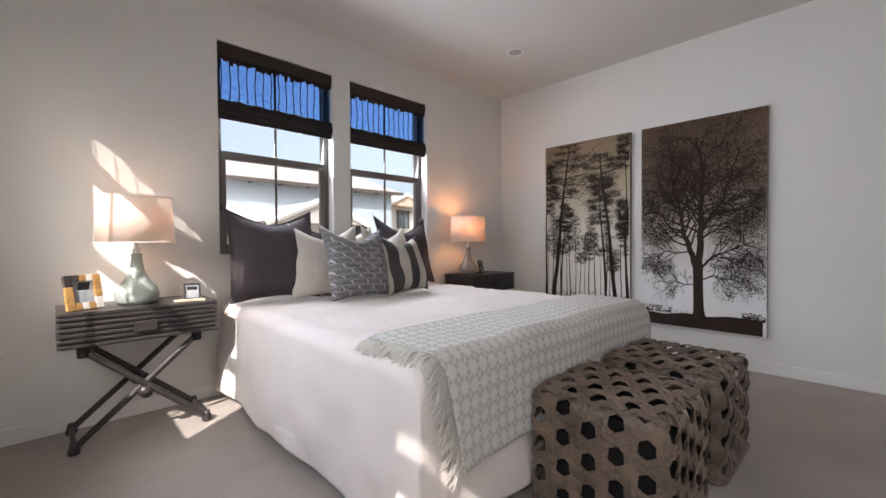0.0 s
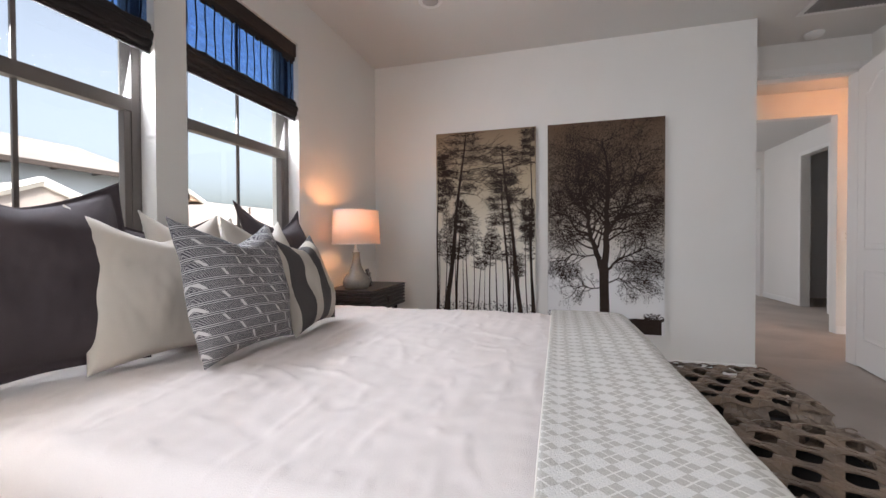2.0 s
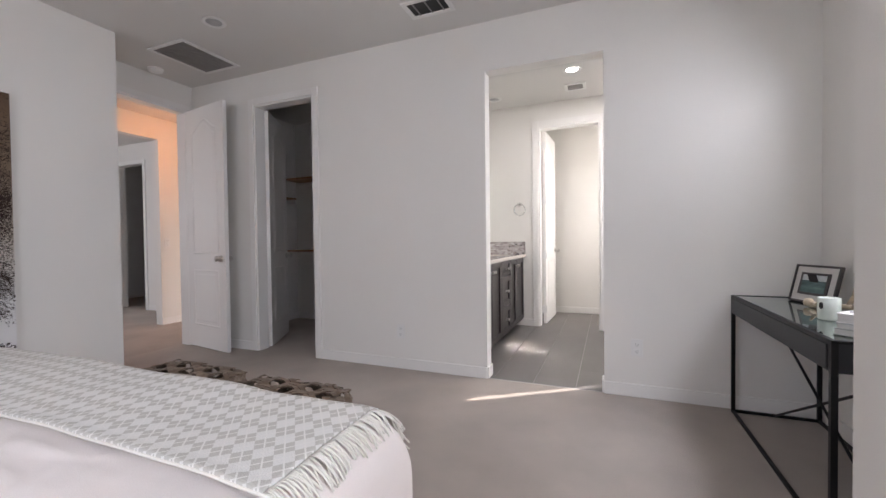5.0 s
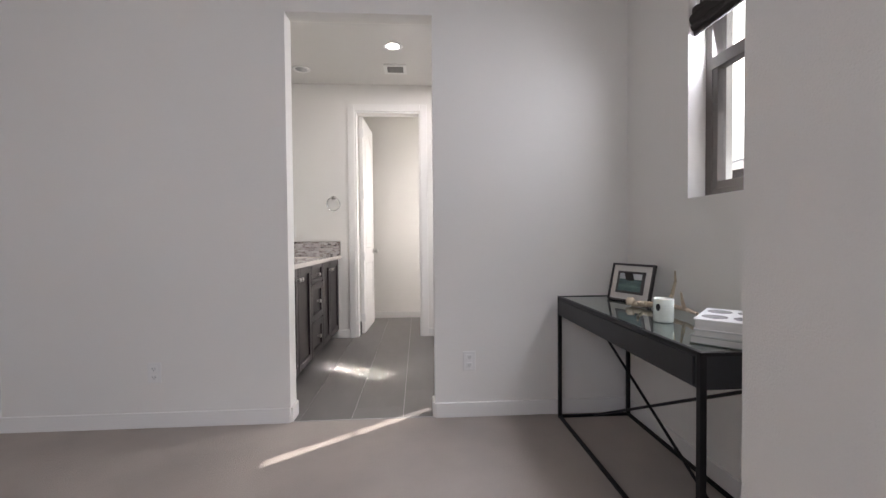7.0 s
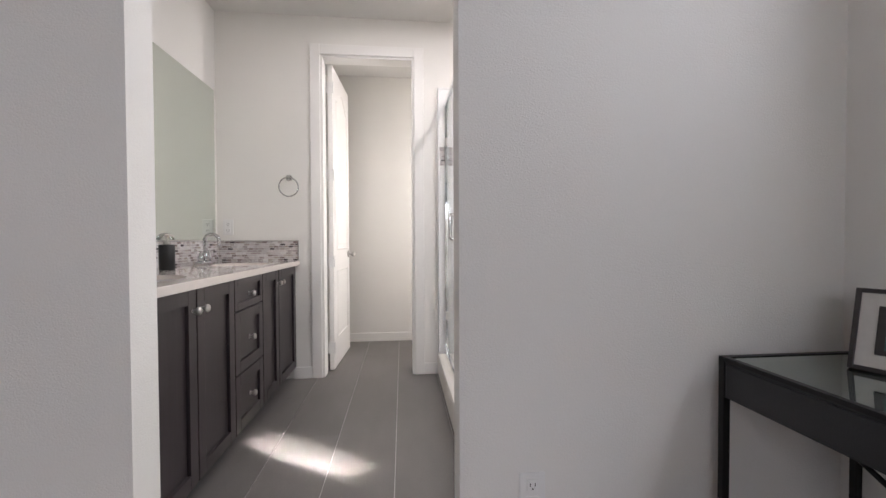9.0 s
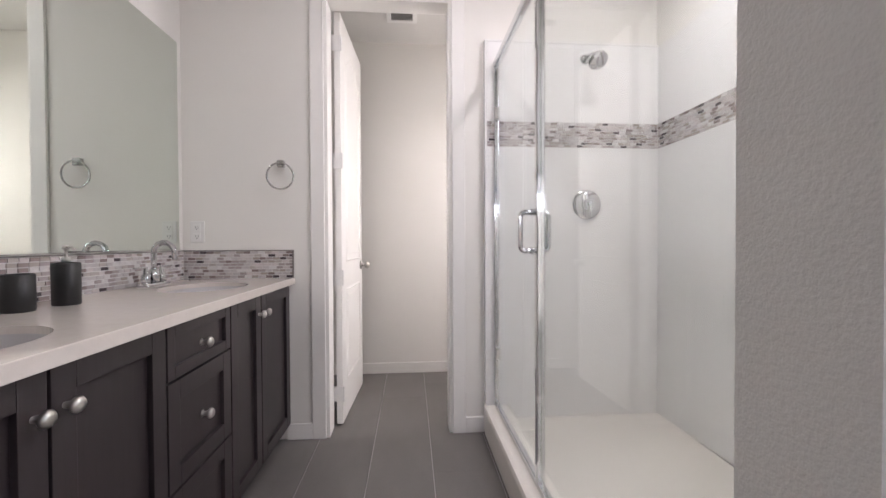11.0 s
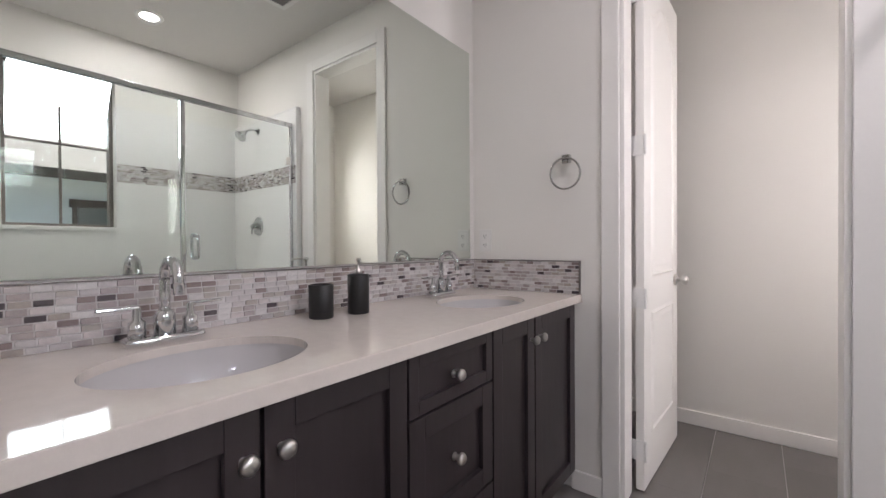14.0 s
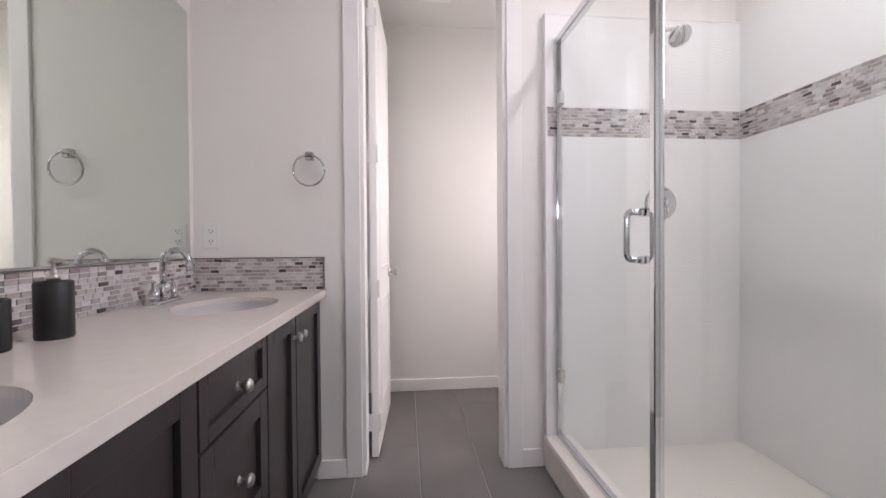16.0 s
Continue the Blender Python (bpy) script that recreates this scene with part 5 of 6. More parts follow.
# ---- closet ----
for sx0, sx1, sy0, sy1, sz in ((2.9, 4.40, -2.45, -2.15, 1.93), (2.9, 4.40, -2.45, -2.15, 0.965), (4.17, 4.473, -2.12, -1.2, 1.65)):
    sh = thing("closet_shelf", "brown wooden closet shelf on the wall", "shelf", (sx0 + sx1) / 2, (sy0 + sy1) / 2, sz, 0, "closet shelves")
    part("board", box(sx0 - (sx0 + sx1) / 2, sx1 - (sx0 + sx1) / 2, sy0 - (sy0 + sy1) / 2, sy1 - (sy0 + sy1) / 2, -0.012, 0.012, 0.002), SHELF_WOOD, sh)
    part("cleat", box(sx0 - (sx0 + sx1) / 2, sx1 - (sx0 + sx1) / 2, sy0 - (sy0 + sy1) / 2, sy0 - (sy0 + sy1) / 2 + 0.02, -0.06, -0.012, 0.002), TRIM, sh)


# ---- desk ----
def desk():
    d = thing("console_desk", "black steel frame desk with a smoked mirror top", "desk", 0, 0, 0)
    x0, x1, y0, y1, zt = -0.780, -0.345, -0.860, 0.352, 0.722
    s = 0.010
    for lx in (x0 + s, x1 - s):
        for ly in (y0 + s, y1 - s):
            part("leg", box(lx - s, lx + s, ly - s, ly + s, 0, zt - 0.002, 0.002), BLACK_METAL, d)
    part("apron", box(x0 + 0.003, x1 - 0.003, y0 + 0.003, y1 - 0.003, zt - 0.112, zt - 0.010, 0.003), BLACK_LEATHER, d, "black leather-wrapped drawer apron")
    part("drawer_front", box(x1 - 0.004, x1 + 0.003, y0 + 0.03, y1 - 0.03, zt - 0.106, zt - 0.018, 0.003), BLACK_LEATHER, d)
    for a, b, c, e in ((x0, x1, y0, y0 + 0.018), (x0, x1, y1 - 0.018, y1), (x0, x0 + 0.018, y0 + 0.018, y1 - 0.018), (x1 - 0.018, x1, y0 + 0.018, y1 - 0.018)):
        part("top_rim", box(a, b, c, e, zt - 0.012, zt, 0.002), BLACK_METAL, d)
    part("mirror_top", box(x0 + 0.018, x1 - 0.018, y0 + 0.018, y1 - 0.018, zt - 0.010, zt - 0.003), SMOKED, d, "smoked mirror glass")
    for a, b in (((x0 + s, y0 + s), (x1 - s, y0 + s)), ((x0 + s, y1 - s), (x1 - s, y1 - s)), ((x0 + s, y0 + s), (x0 + s, y1 - s)), ((x1 - s, y0 + s), (x1 - s, y1 - s))):
        part("floor_rail", box(min(a[0], b[0]) - s * 0.8, max(a[0], b[0]) + s * 0.8, min(a[1], b[1]) - s * 0.8, max(a[1], b[1]) + s * 0.8, 0.002, 0.018, 0.002), BLACK_METAL, d)
    for sg in (0, 1):
        xm = (x0 + x1) / 2 + 0.013 * sg
        a, b = (xm, y0 + 0.015, 0.012), (xm, y1 - 0.015, zt - 0.115)
        if sg:
            a, b = (xm, y1 - 0.015, 0.012), (xm, y0 + 0.015, zt - 0.115)
        part("brace", cyl(a, b, 0.0065, seg=10), BLACK_METAL, d)
    return d


SMOKED = material("smoked_mirror", (0.34, 0.38, 0.35), 0.03, 0.9, vary=0.02)
desk()
LANDSCAPE = material("lake_photo", (0.10, 0.16, 0.15), 0.25, vary=0.7, scale=14, grain=60, stretch=(0.4, 1, 3))
pf = photo_frame(-0.635, -0.604, 0.721, 0.265, 0.205, 14, 111, BLACK_WOOD, 0.011, "black and cream photo frame with a lake picture on the desk", MAT_BOARD)
part("inner_frame", box(-0.087, 0.087, -0.0075, -0.003, 0.043, 0.163, 0.002, pose(0, 0, 0, -14, 0, 0)), BLACK_WOOD, pf)
part("picture", box(-0.070, 0.070, -0.0090, -0.0070, 0.056, 0.150, 0, pose(0, 0, 0, -14, 0, 0)), LANDSCAPE, pf, "photo of a green lake and pale sky")
part("picture_sky", box(-0.070, 0.070, -0.0096, -0.0088, 0.120, 0.150, 0, pose(0, 0, 0, -14, 0, 0)), material("pale_sky_print", (0.50, 0.52, 0.52), 0.3, vary=0.2, scale=20), pf)

cv = thing("candle_glass", "pale glass candle holder with a dark leaf print on the desk", "candle holder", -0.516, -0.10, 0.721)
part("cup", lathe([(0.0005, 0), (0.036, 0.0), (0.038, 0.004), (0.038, 0.092), (0.035, 0.094), (0.034, 0.07), (0.0005, 0.068)], 32), material("milky_glass", (0.66, 0.70, 0.64), 0.2, vary=0.1, scale=25), cv, "", True)
bm = bmesh.new()
for a, z, r in ((-0.5, 0.05, 0.016), (-0.35, 0.04, 0.012), (-0.75, 0.055, 0.010), (0.5, 0.06, 0.012)):
    bmesh.ops.create_circle(bm, cap_ends=True, segments=8, radius=r, matrix=Matrix.Rotation(a, 4, "Z") @ Matrix.Translation((0.0385, 0, z)) @ pose(0, 0, 0, 0, 90, 0) @ Matrix.Diagonal((1.3, 0.8, 1, 1)))
part("leaf_print", bm, BLACK_CERAMIC, cv)

BONE = material("antler_bone", (0.52, 0.42, 0.30), 0.6, vary=0.3, scale=20, grain=100, bump=0.001)
an = thing("antler", "pale deer antler lying behind the candle", "antler", -0.62, -0.275, 0.721)


def horn(pts, r0, r1):
    bm = bmesh.new()
    n = len(pts)
    for i in range(n - 1):
        a, b = r0 + (r1 - r0) * i / (n - 1), r0 + (r1 - r0) * (i + 1) / (n - 1)
        add_cyl(bm, pts[i], pts[i + 1], a, b, 8)
    return bm


part("beam", horn([(0.03, -0.20, 0.012), (-0.01, -0.12, 0.02), (-0.05, 0.0, 0.03), (-0.05, 0.10, 0.03), (-0.02, 0.20, 0.03), (0.03, 0.27, 0.05)], 0.016, 0.004), BONE, an, "", True)
part("tine", horn([(-0.04, -0.03, 0.02), (-0.06, -0.02, 0.08), (-0.055, 0.01, 0.14), (-0.04, 0.03, 0.19)], 0.011, 0.003), BONE, an, "", True)
part("tine", horn([(-0.05, 0.08, 0.03), (-0.02, 0.11, 0.07), (0.0, 0.13, 0.11)], 0.009, 0.003), BONE, an, "", True)
part("tine", horn([(0.0, -0.15, 0.02), (0.05, -0.11, 0.03), (0.08, -0.06, 0.04)], 0.010, 0.004), BONE, an, "", True)
part("burr", lathe([(0.0005, -0.02), (0.02, -0.016), (0.023, 0.0), (0.016, 0.018), (0.0005, 0.02)], 14, Matrix.Translation((0.035, -0.205, 0.022))), BONE, an, "", True)

COVER = material("white_book_cover", (0.74, 0.74, 0.73), 0.35, vary=0.03)
PAGES = material("book_pages", (0.55, 0.55, 0.53), 0.8, vary=0.1, grain=200, stretch=(1, 1, 20))
PRINT_DISC = material("grey_print_disc", (0.16, 0.15, 0.15), 0.5, vary=0.5, scale=30)
GREEN_COVER, GREY_COVER = material("green_book_cover", (0.30, 0.33, 0.30), 0.4), material("grey_book_cover", (0.42, 0.43, 0.42), 0.4)
for i, (bx, by, bz, w, l, hgt, tr, mat_) in enumerate(((-0.560, 0.215, 0.721, 0.265, 0.195, 0.024, 41, GREEN_COVER), (-0.555, 0.215, 0.746, 0.26, 0.19, 0.020, 47, GREY_COVER), (-0.555, 0.215, 0.767, 0.255, 0.182, 0.034, 45, COVER))):
    bk = thing("book", ("green", "grey", "white")[i] + " hardback book in a stack on the desk", "book", bx, by, bz, tr, "stacked books")
    part("page_block", box(-w / 2 + 0.004, w / 2 - 0.004, -l / 2 + 0.004, l / 2 - 0.004, 0.003, hgt - 0.003), PAGES, bk)
    part("cover", box(-w / 2, w / 2, -l / 2, l / 2, hgt - 0.003, hgt, 0.001), mat_, bk)
    part("cover", box(-w / 2, w / 2, -l / 2, l / 2, 0, 0.003, 0.001), mat_, bk)
    part("spine", box(-w / 2 - 0.002, -w / 2 + 0.002, -l / 2, l / 2, 0, hgt, 0.001), mat_, bk)
    if i == 2:
        for dx in (-0.058, 0.058):
            for dy in (-0.043, 0.043):
                part("printed_disc", cyl((dx, dy, hgt), (dx, dy, hgt + 0.0008), 0.036, seg=28), PRINT_DISC, bk)


# ---- bathroom ----
# shower: tiled panels stand 12 mm proud of the walls
SH_END, SH_X = BB, 0.246
TILE_TOP = 2.214
STR0, STR1 = 1.628, 1.770
GX = 0.193          # glass line
PAN_Z = 0.085


def tiled(name, axis, face, into, lo, hi, z0, z1, tw, th, label, holes=()):
    """A wall of large white tiles with hairline joints; holes are (lo, hi, z0, z1)."""
    bm = bmesh.new()
    g = 0.0001
    z = z0
    while z < z1 - 0.01:
        zt = min(z + th, z1)
        a = lo
        while a < hi - 0.005:
            b = min(a + tw, hi)
            cuts = [(a, b, z, zt)]
            for h0, h1, hz0, hz1 in holes:
                nxt = []
                for ca, cb, cz, cy in cuts:
                    if cb <= h0 or ca >= h1 or cy <= hz0 or cz >= hz1:
                        nxt.append((ca, cb, cz, cy))
                        continue
                    if ca < h0:
                        nxt.append((ca, h0, cz, cy))
                    if cb > h1:
                        nxt.append((h1, cb, cz, cy))
                    m0, m1 = max(ca, h0), min(cb, h1)
                    if cz < hz0:
                        nxt.append((m0, m1, cz, hz0))
                    if cy > hz1:
                        nxt.append((m0, m1, hz1, cy))
                cuts = nxt
            for ca, cb, cz, cy in cuts:
                f0, f1 = sorted((face, face - into * 0.011))
                if axis == "x":
                    add_box(bm, ca + g, cb - g, f0, f1, cz + g, cy - g, 0.0002)
                else:
                    add_box(bm, f0, f1, ca + g, cb - g, cz + g, cy - g, 0.0002)
            a = b
        z = zt
    return setting(name, bm, SHOWER_TILE, label)


HOLE = [(-2.046, -1.446, 1.275, 2.420)]
SF = BF + 0.040     # face of the tiled far shower wall
for z0, z1 in ((PAN_Z, STR0), (STR1, TILE_TOP)):
    tiled("wall_tiles", "x", SF, 1, SW, SH_X, z0, z1, 0.50, 0.305, "glossy white shower wall tiles")
    tiled("wall_tiles", "y", SW, 1, SF, SH_END, z0, z1, 0.50, 0.305, "glossy white shower wall tiles", HOLE)
tiled("wall_tiles", "x", SH_END - 0.012, -1, SW, SH_X, PAN_Z, TILE_TOP, 0.50, 0.305, "glossy white shower wall tiles")
setting("wall_shower_end", box(SW, SH_X, BF, SF - 0.0112, 0, TILE_TOP), TRIM, "built-out shower wall backing")
bm = box(SW, 0.248, SF - 0.0115, SF + 0.002, TILE_TOP, TILE_TOP + 0.012, 0.003)
add_box(bm, 0.246, 0.256, BF, SF + 0.002, 0.17, TILE_TOP + 0.012, 0.003)
setting("trim", bm, SHOWER_TILE, "white bullnose tile edging")
bm = bmesh.new()
for a, b, c, e in ((-2.046, -1.446, 1.250, 1.277), ):
    add_box(bm, SW - 0.09, SW + 0.012, a, b, c, e, 0.003)
setting("trim", bm, SHOWER_TILE, "white tiled window ledge")

bm = box(SW, 0.260, SF, SH_END, 0.0, PAN_Z - 0.03)
add_box(bm, 0.120, 0.264, SF - 0.04, SH_END, 0.0, 0.165, 0.022)
setting("shower_curb", bm, SHOWER_PAN, "cream moulded shower curb")
bm = bmesh.new()
n = 18
grid = []
for i in range(n + 1):
    row = []
    for j in range(n + 1):
        x, y = SW + (0.130 - SW) * i / n, SF + (SH_END - SF) * j / n
        d = math.hypot(x + 0.25, y + 1.95)
        row.append(bm.verts.new((x, y, PAN_Z - 0.025 + 0.025 * min(1, d / 0.9))))
    grid.append(row)
for i in range(n):
    for j in range(n):
        bm.faces.new((grid[i][j], grid[i + 1][j], grid[i + 1][j + 1], grid[i][j + 1]))
setting("shower_floor", bm, SHOWER_PAN, "cream shower pan sloping to the drain", True)

MOSAIC = []
MOSAIC_GROUT = material("mosaic_grout", (0.66, 0.64, 0.63), 0.85, vary=0.08)
EDGING = material("edging_metal", (0.26, 0.24, 0.23), 0.35, 0.9, vary=0.1)
for i, c in enumerate(((0.56, 0.53, 0.53), (0.68, 0.66, 0.65), (0.42, 0.37, 0.365), (0.29, 0.235, 0.225), (0.50, 0.46, 0.43), (0.10, 0.085, 0.09), (0.62, 0.57, 0.56), (0.42, 0.375, 0.34))):
    MOSAIC.append(material("mosaic_glass_%s" % "abcdefgh"[i], c, 0.18, vary=0.12, scale=40, grain=160))
CHOICE = [0, 0, 0, 1, 1, 1, 2, 2, 2, 3, 4, 4, 5, 6, 6, 6, 7, 7, 0, 3]


def mosaic(name, axis, face, into, lo, hi, z0, z1, rows, seed, label, tile=0.043, piece_parts=(None, None)):
    """Band of small staggered glass and stone bricks; those in the near stretch are pieces of their own."""
    rng = random.Random(seed)
    h = (z1 - z0) / rows
    f0, f1 = sorted((face - into * 0.002, face - into * 0.012))
    backing = setting(name, box(lo, hi, f0, f1, z0, z1) if axis == "x" else box(f0, f1, lo, hi, z0, z1), MOSAIC_GROUT, label)
    rest = {}
    shared = {}
    count = 0
    for r in range(rows):
        a = lo - (0.5 * (r % 2) + 0.06 * rng.random()) * tile
        while a < hi:
            w = tile * rng.uniform(0.93, 1.07)
            b = min(a + w, hi)
            p = max(a, lo)
            if b - p > 0.006:
                k = rng.choice(CHOICE)
                zc = z0 + h * (r + 0.5)
                c = (p + b) / 2
                if piece_parts[0] is not None and piece_parts[0] < c < piece_parts[1] and count < 300:
                    key = (round(b - p, 3), k)
                    if key not in shared:
                        bm = box(-(b - p) / 2 + 0.0018, (b - p) / 2 - 0.0018, -0.004, 0.0012, -h / 2 + 0.0018, h / 2 - 0.0018)
                        me = bpy.data.meshes.new("brick")
                        bm.to_mesh(me)
                        bm.free()
                        me.materials.append(MOSAIC[k])
                        shared[key] = me
                    ob = new("brick", shared[key])
                    ob.parent = backing
                    ob.matrix_world = (Matrix.Translation((c, face, zc)) if axis == "x" else Matrix.Translation((face, c, zc)) @ pose(0, 0, 0, 0, 0, 90))
                    count += 1
                else:
                    bm = rest.setdefault(k, bmesh.new())
                    y0, y1 = sorted((face + into * 0.0012, face - into * 0.004))
                    if axis == "x":
                        add_box(bm, p + 0.0018, b - 0.0018, y0, y1, zc - h / 2 + 0.0018, zc + h / 2 - 0.0018)
                    else:
                        add_box(bm, y0, y1, p + 0.0018, b - 0.0018, zc - h / 2 + 0.0018, zc + h / 2 - 0.0018)
            a += w
    for k, bm in rest.items():
        tagged(part("mosaic_bricks", bm, MOSAIC[k], backing), kind="stuff")
    return backing


mosaic("mosaic_band", "x", SF, 1, SW + 0.003, SH_X - 0.002, STR0, STR1, 9, 1, "grey and taupe glass mosaic band in the shower", 0.037)
mosaic("mosaic_band", "y", SW, 1, SF, -2.048, STR0, STR1, 9, 2, "grey and taupe glass mosaic band in the shower", 0.037)
mosaic("mosaic_band", "y", SW, 1, -1.444, SH_END, STR0, STR1, 9, 6, "grey and taupe glass mosaic band in the shower", 0.037)

# shower enclosure
POST_Y = -2.177
en = thing("shower_enclosure", "frameless-look glass shower screen with chrome rails", "shower screen", 0, 0, 0)
part("header", box(GX - 0.016, GX + 0.016, SF + 0.002, SH_END - 0.015, 2.068, 2.100, 0.004), CHROME, en)
part("sill_rail", box(GX - 0.014, GX + 0.014, SF + 0.002, SH_END - 0.015, 0.165, 0.187, 0.003), CHROME, en)
part("wall_channel", box(GX - 0.012, GX + 0.012, SF + 0.002, SF + 0.020, 0.187, 2.068, 0.002), CHROME, en)
part("wall_channel", box(GX - 0.012, GX + 0.012, SH_END - 0.033, SH_END - 0.015, 0.187, 2.068, 0.002), CHROME, en)
part("post", box(GX - 0.016, GX + 0.016, POST_Y + 0.003, POST_Y + 0.030, 0.187, 2.068, 0.004), CHROME, en, "chrome upright")
gl = part("fixed_pane", box(GX - 0.004, GX + 0.004, POST_Y + 0.032, SH_END - 0.034, 0.189, 2.066), SHOWER_GLASS, en)
gl.visible_shadow = False
gl = part("door_pane", box(GX - 0.004, GX + 0.004, SF + 0.030, POST_Y - 0.001, 0.205, 2.058), SHOWER_GLASS, en, "clear glass door")
gl.visible_shadow = False
for z in (0.47, 1.80):
    part("hinge", box(GX - 0.012, GX + 0.012, SF + 0.012, SF + 0.055, z - 0.03, z + 0.03, 0.003), NICKEL, en)
for s in (-1, 1):
    x = GX + s * 0.055
    pts = [(GX + s * 0.004, -2.230, 1.205), (x - s * 0.02, -2.230, 1.205)] + [tuple(p) for p in arc((x - s * 0.02, -2.230, 1.185), 0.02, math.pi / 2, 0, (s, 0, 0), (0, 0, 1), 6)] \
        + [tuple(p) for p in arc((x - s * 0.02, -2.230, 1.075), 0.02, 0, -math.pi / 2, (s, 0, 0), (0, 0, 1), 6)] + [(GX + s * 0.004, -2.230, 1.055)]
    part("pull_handle", tube(pts, 0.0105, 14), CHROME, en, "chrome D-shaped pull", True)
    for z in (1.205, 1.055):
        part("grommet", cyl((GX + s * 0.004, -2.230, z), (GX + s * 0.014, -2.230, z), 0.014), CHROME, en)

sv = thing("shower_valve", "round chrome shower valve with lever on the tiles", "shower valve", -0.333, SF + 0.002, 1.303)
FORWARD = pose(0, 0, 0, -90, 0, 0)
part("escutcheon", lathe([(0.0005, 0.012), (0.06, 0.012), (0.08, 0.006), (0.085, 0.0)], 48, FORWARD), CHROME, sv, "", True)
part("hub", lathe([(0.034, 0.010), (0.032, 0.03), (0.026, 0.034), (0.024, 0.058), (0.016, 0.066), (0.0005, 0.068)], 32, FORWARD), CHROME, sv, "", True)
part("lever", tube([(0, 0.05, -0.008), (0.004, 0.062, -0.035), (0.006, 0.064, -0.075)], 0.007, 10), CHROME, sv, "", True)
hd = thing("rain_shower", "chrome shower head on a short arm", "shower head", -0.324, SF + 0.002, 2.130)
part("flange", lathe([(0.0005, 0.008), (0.02, 0.008), (0.03, 0.0)], 24, FORWARD), CHROME, hd, "", True)
part("arm", tube([(0, 0, 0), (0, 0.05, 0.004), (0, 0.09, -0.010), (0, 0.115, -0.030)], 0.009, 12), CHROME, hd, "", True)
part("head", lathe([(0.012, 0.0), (0.018, 0.02), (0.03, 0.04), (0.048, 0.062), (0.052, 0.075), (0.048, 0.080), (0.0005, 0.081)], 36, Matrix.Translation((0, 0.108, -0.022)) @ pose(0, 0, 0, -138, 0, 0)), CHROME, hd, "", True)
dr = thing("shower_drain", "round chrome shower drain", "drain", -0.25, -1.95, PAN_Z - 0.024)
part("strainer", cyl((0, 0, 0), (0, 0, 0.003), 0.05, seg=28), NICKEL, dr)


# ---- vanity ----
VX, VY0, VY1 = 1.352, BF + 0.004, BB - 0.004
CT = 0.900


def front(parent, name, y0, y1, z0, z1, knob, label=""):
    """Shaker front: a flat field set back in a frame of rails and stiles."""
    x = VX
    bm = box(x - 0.002, x + 0.016, y0, y1, z0, z1, 0.0015)
    d = part(name, bm, ESPRESSO, parent, label)
    f = 0.058 if z1 - z0 > 0.2 else 0.036
    for a, b, c, e in ((y0, y0 + f, z0, z1), (y1 - f, y1, z0, z1), (y0 + f, y1 - f, z0, z0 + f), (y0 + f, y1 - f, z1 - f, z1)):
        ob = part("rail", box(x - 0.016, x - 0.002, a + 0.0004, b - 0.0004, c + 0.0004, e - 0.0004, 0.0015), ESPRESSO, d)
    kb = lathe([(0.0005, 0.033), (0.012, 0.032), (0.0165, 0.026), (0.016, 0.020), (0.008, 0.014), (0.0065, 0.0), (0.012, -0.001)], 24, Matrix.Translation((x - 0.016, knob[0], knob[1])) @ pose(0, 0, 0, 0, -90, 0))
    part("knob", kb, NICKEL, d, "satin nickel knob", True)
    return d


def cabinet(label, y0, y1, fronts):
    c = thing("vanity_cabinet", label, "cabinet", 0, 0, 0, 0, "vanity cabinets")
    # carcass coloured near-black so the gaps between fronts read as shade
    part("body", box(VX + 0.016, VW - 0.002, y0 + 0.0005, y1 - 0.0005, 0.095, 0.72 if len(fronts) == 2 else CT - 0.033), GAP_SHADE, c)
    part("toe_kick", box(VX + 0.085, VW - 0.002, y0 + 0.0005, y1 - 0.0005, 0.0, 0.095), ESPRESSO, c)
    for name, a, b, z0, z1, k in fronts:
        front(c, name, a, b, z0, z1, k)
    return c


g = 0.0035
D0, D1, D2, D3, D4 = VY0 + 0.026, -2.532, -2.228, -1.838, -1.480
cabinet("espresso vanity sink cabinet with two shaker doors", VY0, D2, [("door", D0, D1 - g, 0.100, 0.862, (D1 - 0.033, 0.780)), ("door", D1 + g, D2 - g, 0.100, 0.862, (D1 + 0.033, 0.780))])
DR = (D2 + D3) / 2
cabinet("espresso vanity drawer unit with three drawers", D2, D3, [("drawer", D2 + g, D3 - g, 0.706, 0.862, (DR + 0.010, 0.776)), ("drawer", D2 + g, D3 - g, 0.392, 0.700, (DR + 0.010, 0.548)), ("drawer", D2 + g, D3 - g, 0.100, 0.386, (DR + 0.010, 0.25))])
cabinet("espresso vanity sink cabinet with two shaker doors", D3, VY1, [("door", D3 + g, D4 - g, 0.100, 0.862, (D4 - 0.033, 0.780)), ("door", D4 + g, VY1 - 0.012, 0.100, 0.862, (D4 + 0.033, 0.780))])

SINKS = ((1.572, -2.530), (1.572, -1.492))
SRX, SRY = 0.165, 0.205
ct = thing("countertop", "pale quartz vanity top with two oval undermount basins", "countertop", 0, 0, 0)
bm = bmesh.new()
X0, X1 = 1.315, VW - 0.001
# one slab with two oval cut-outs
def rim(points):
    vs = [bm.verts.new((x, y, CT)) for x, y in points]
    return [bm.edges.new((vs[i], vs[(i + 1) % len(vs)])) for i in range(len(vs))]


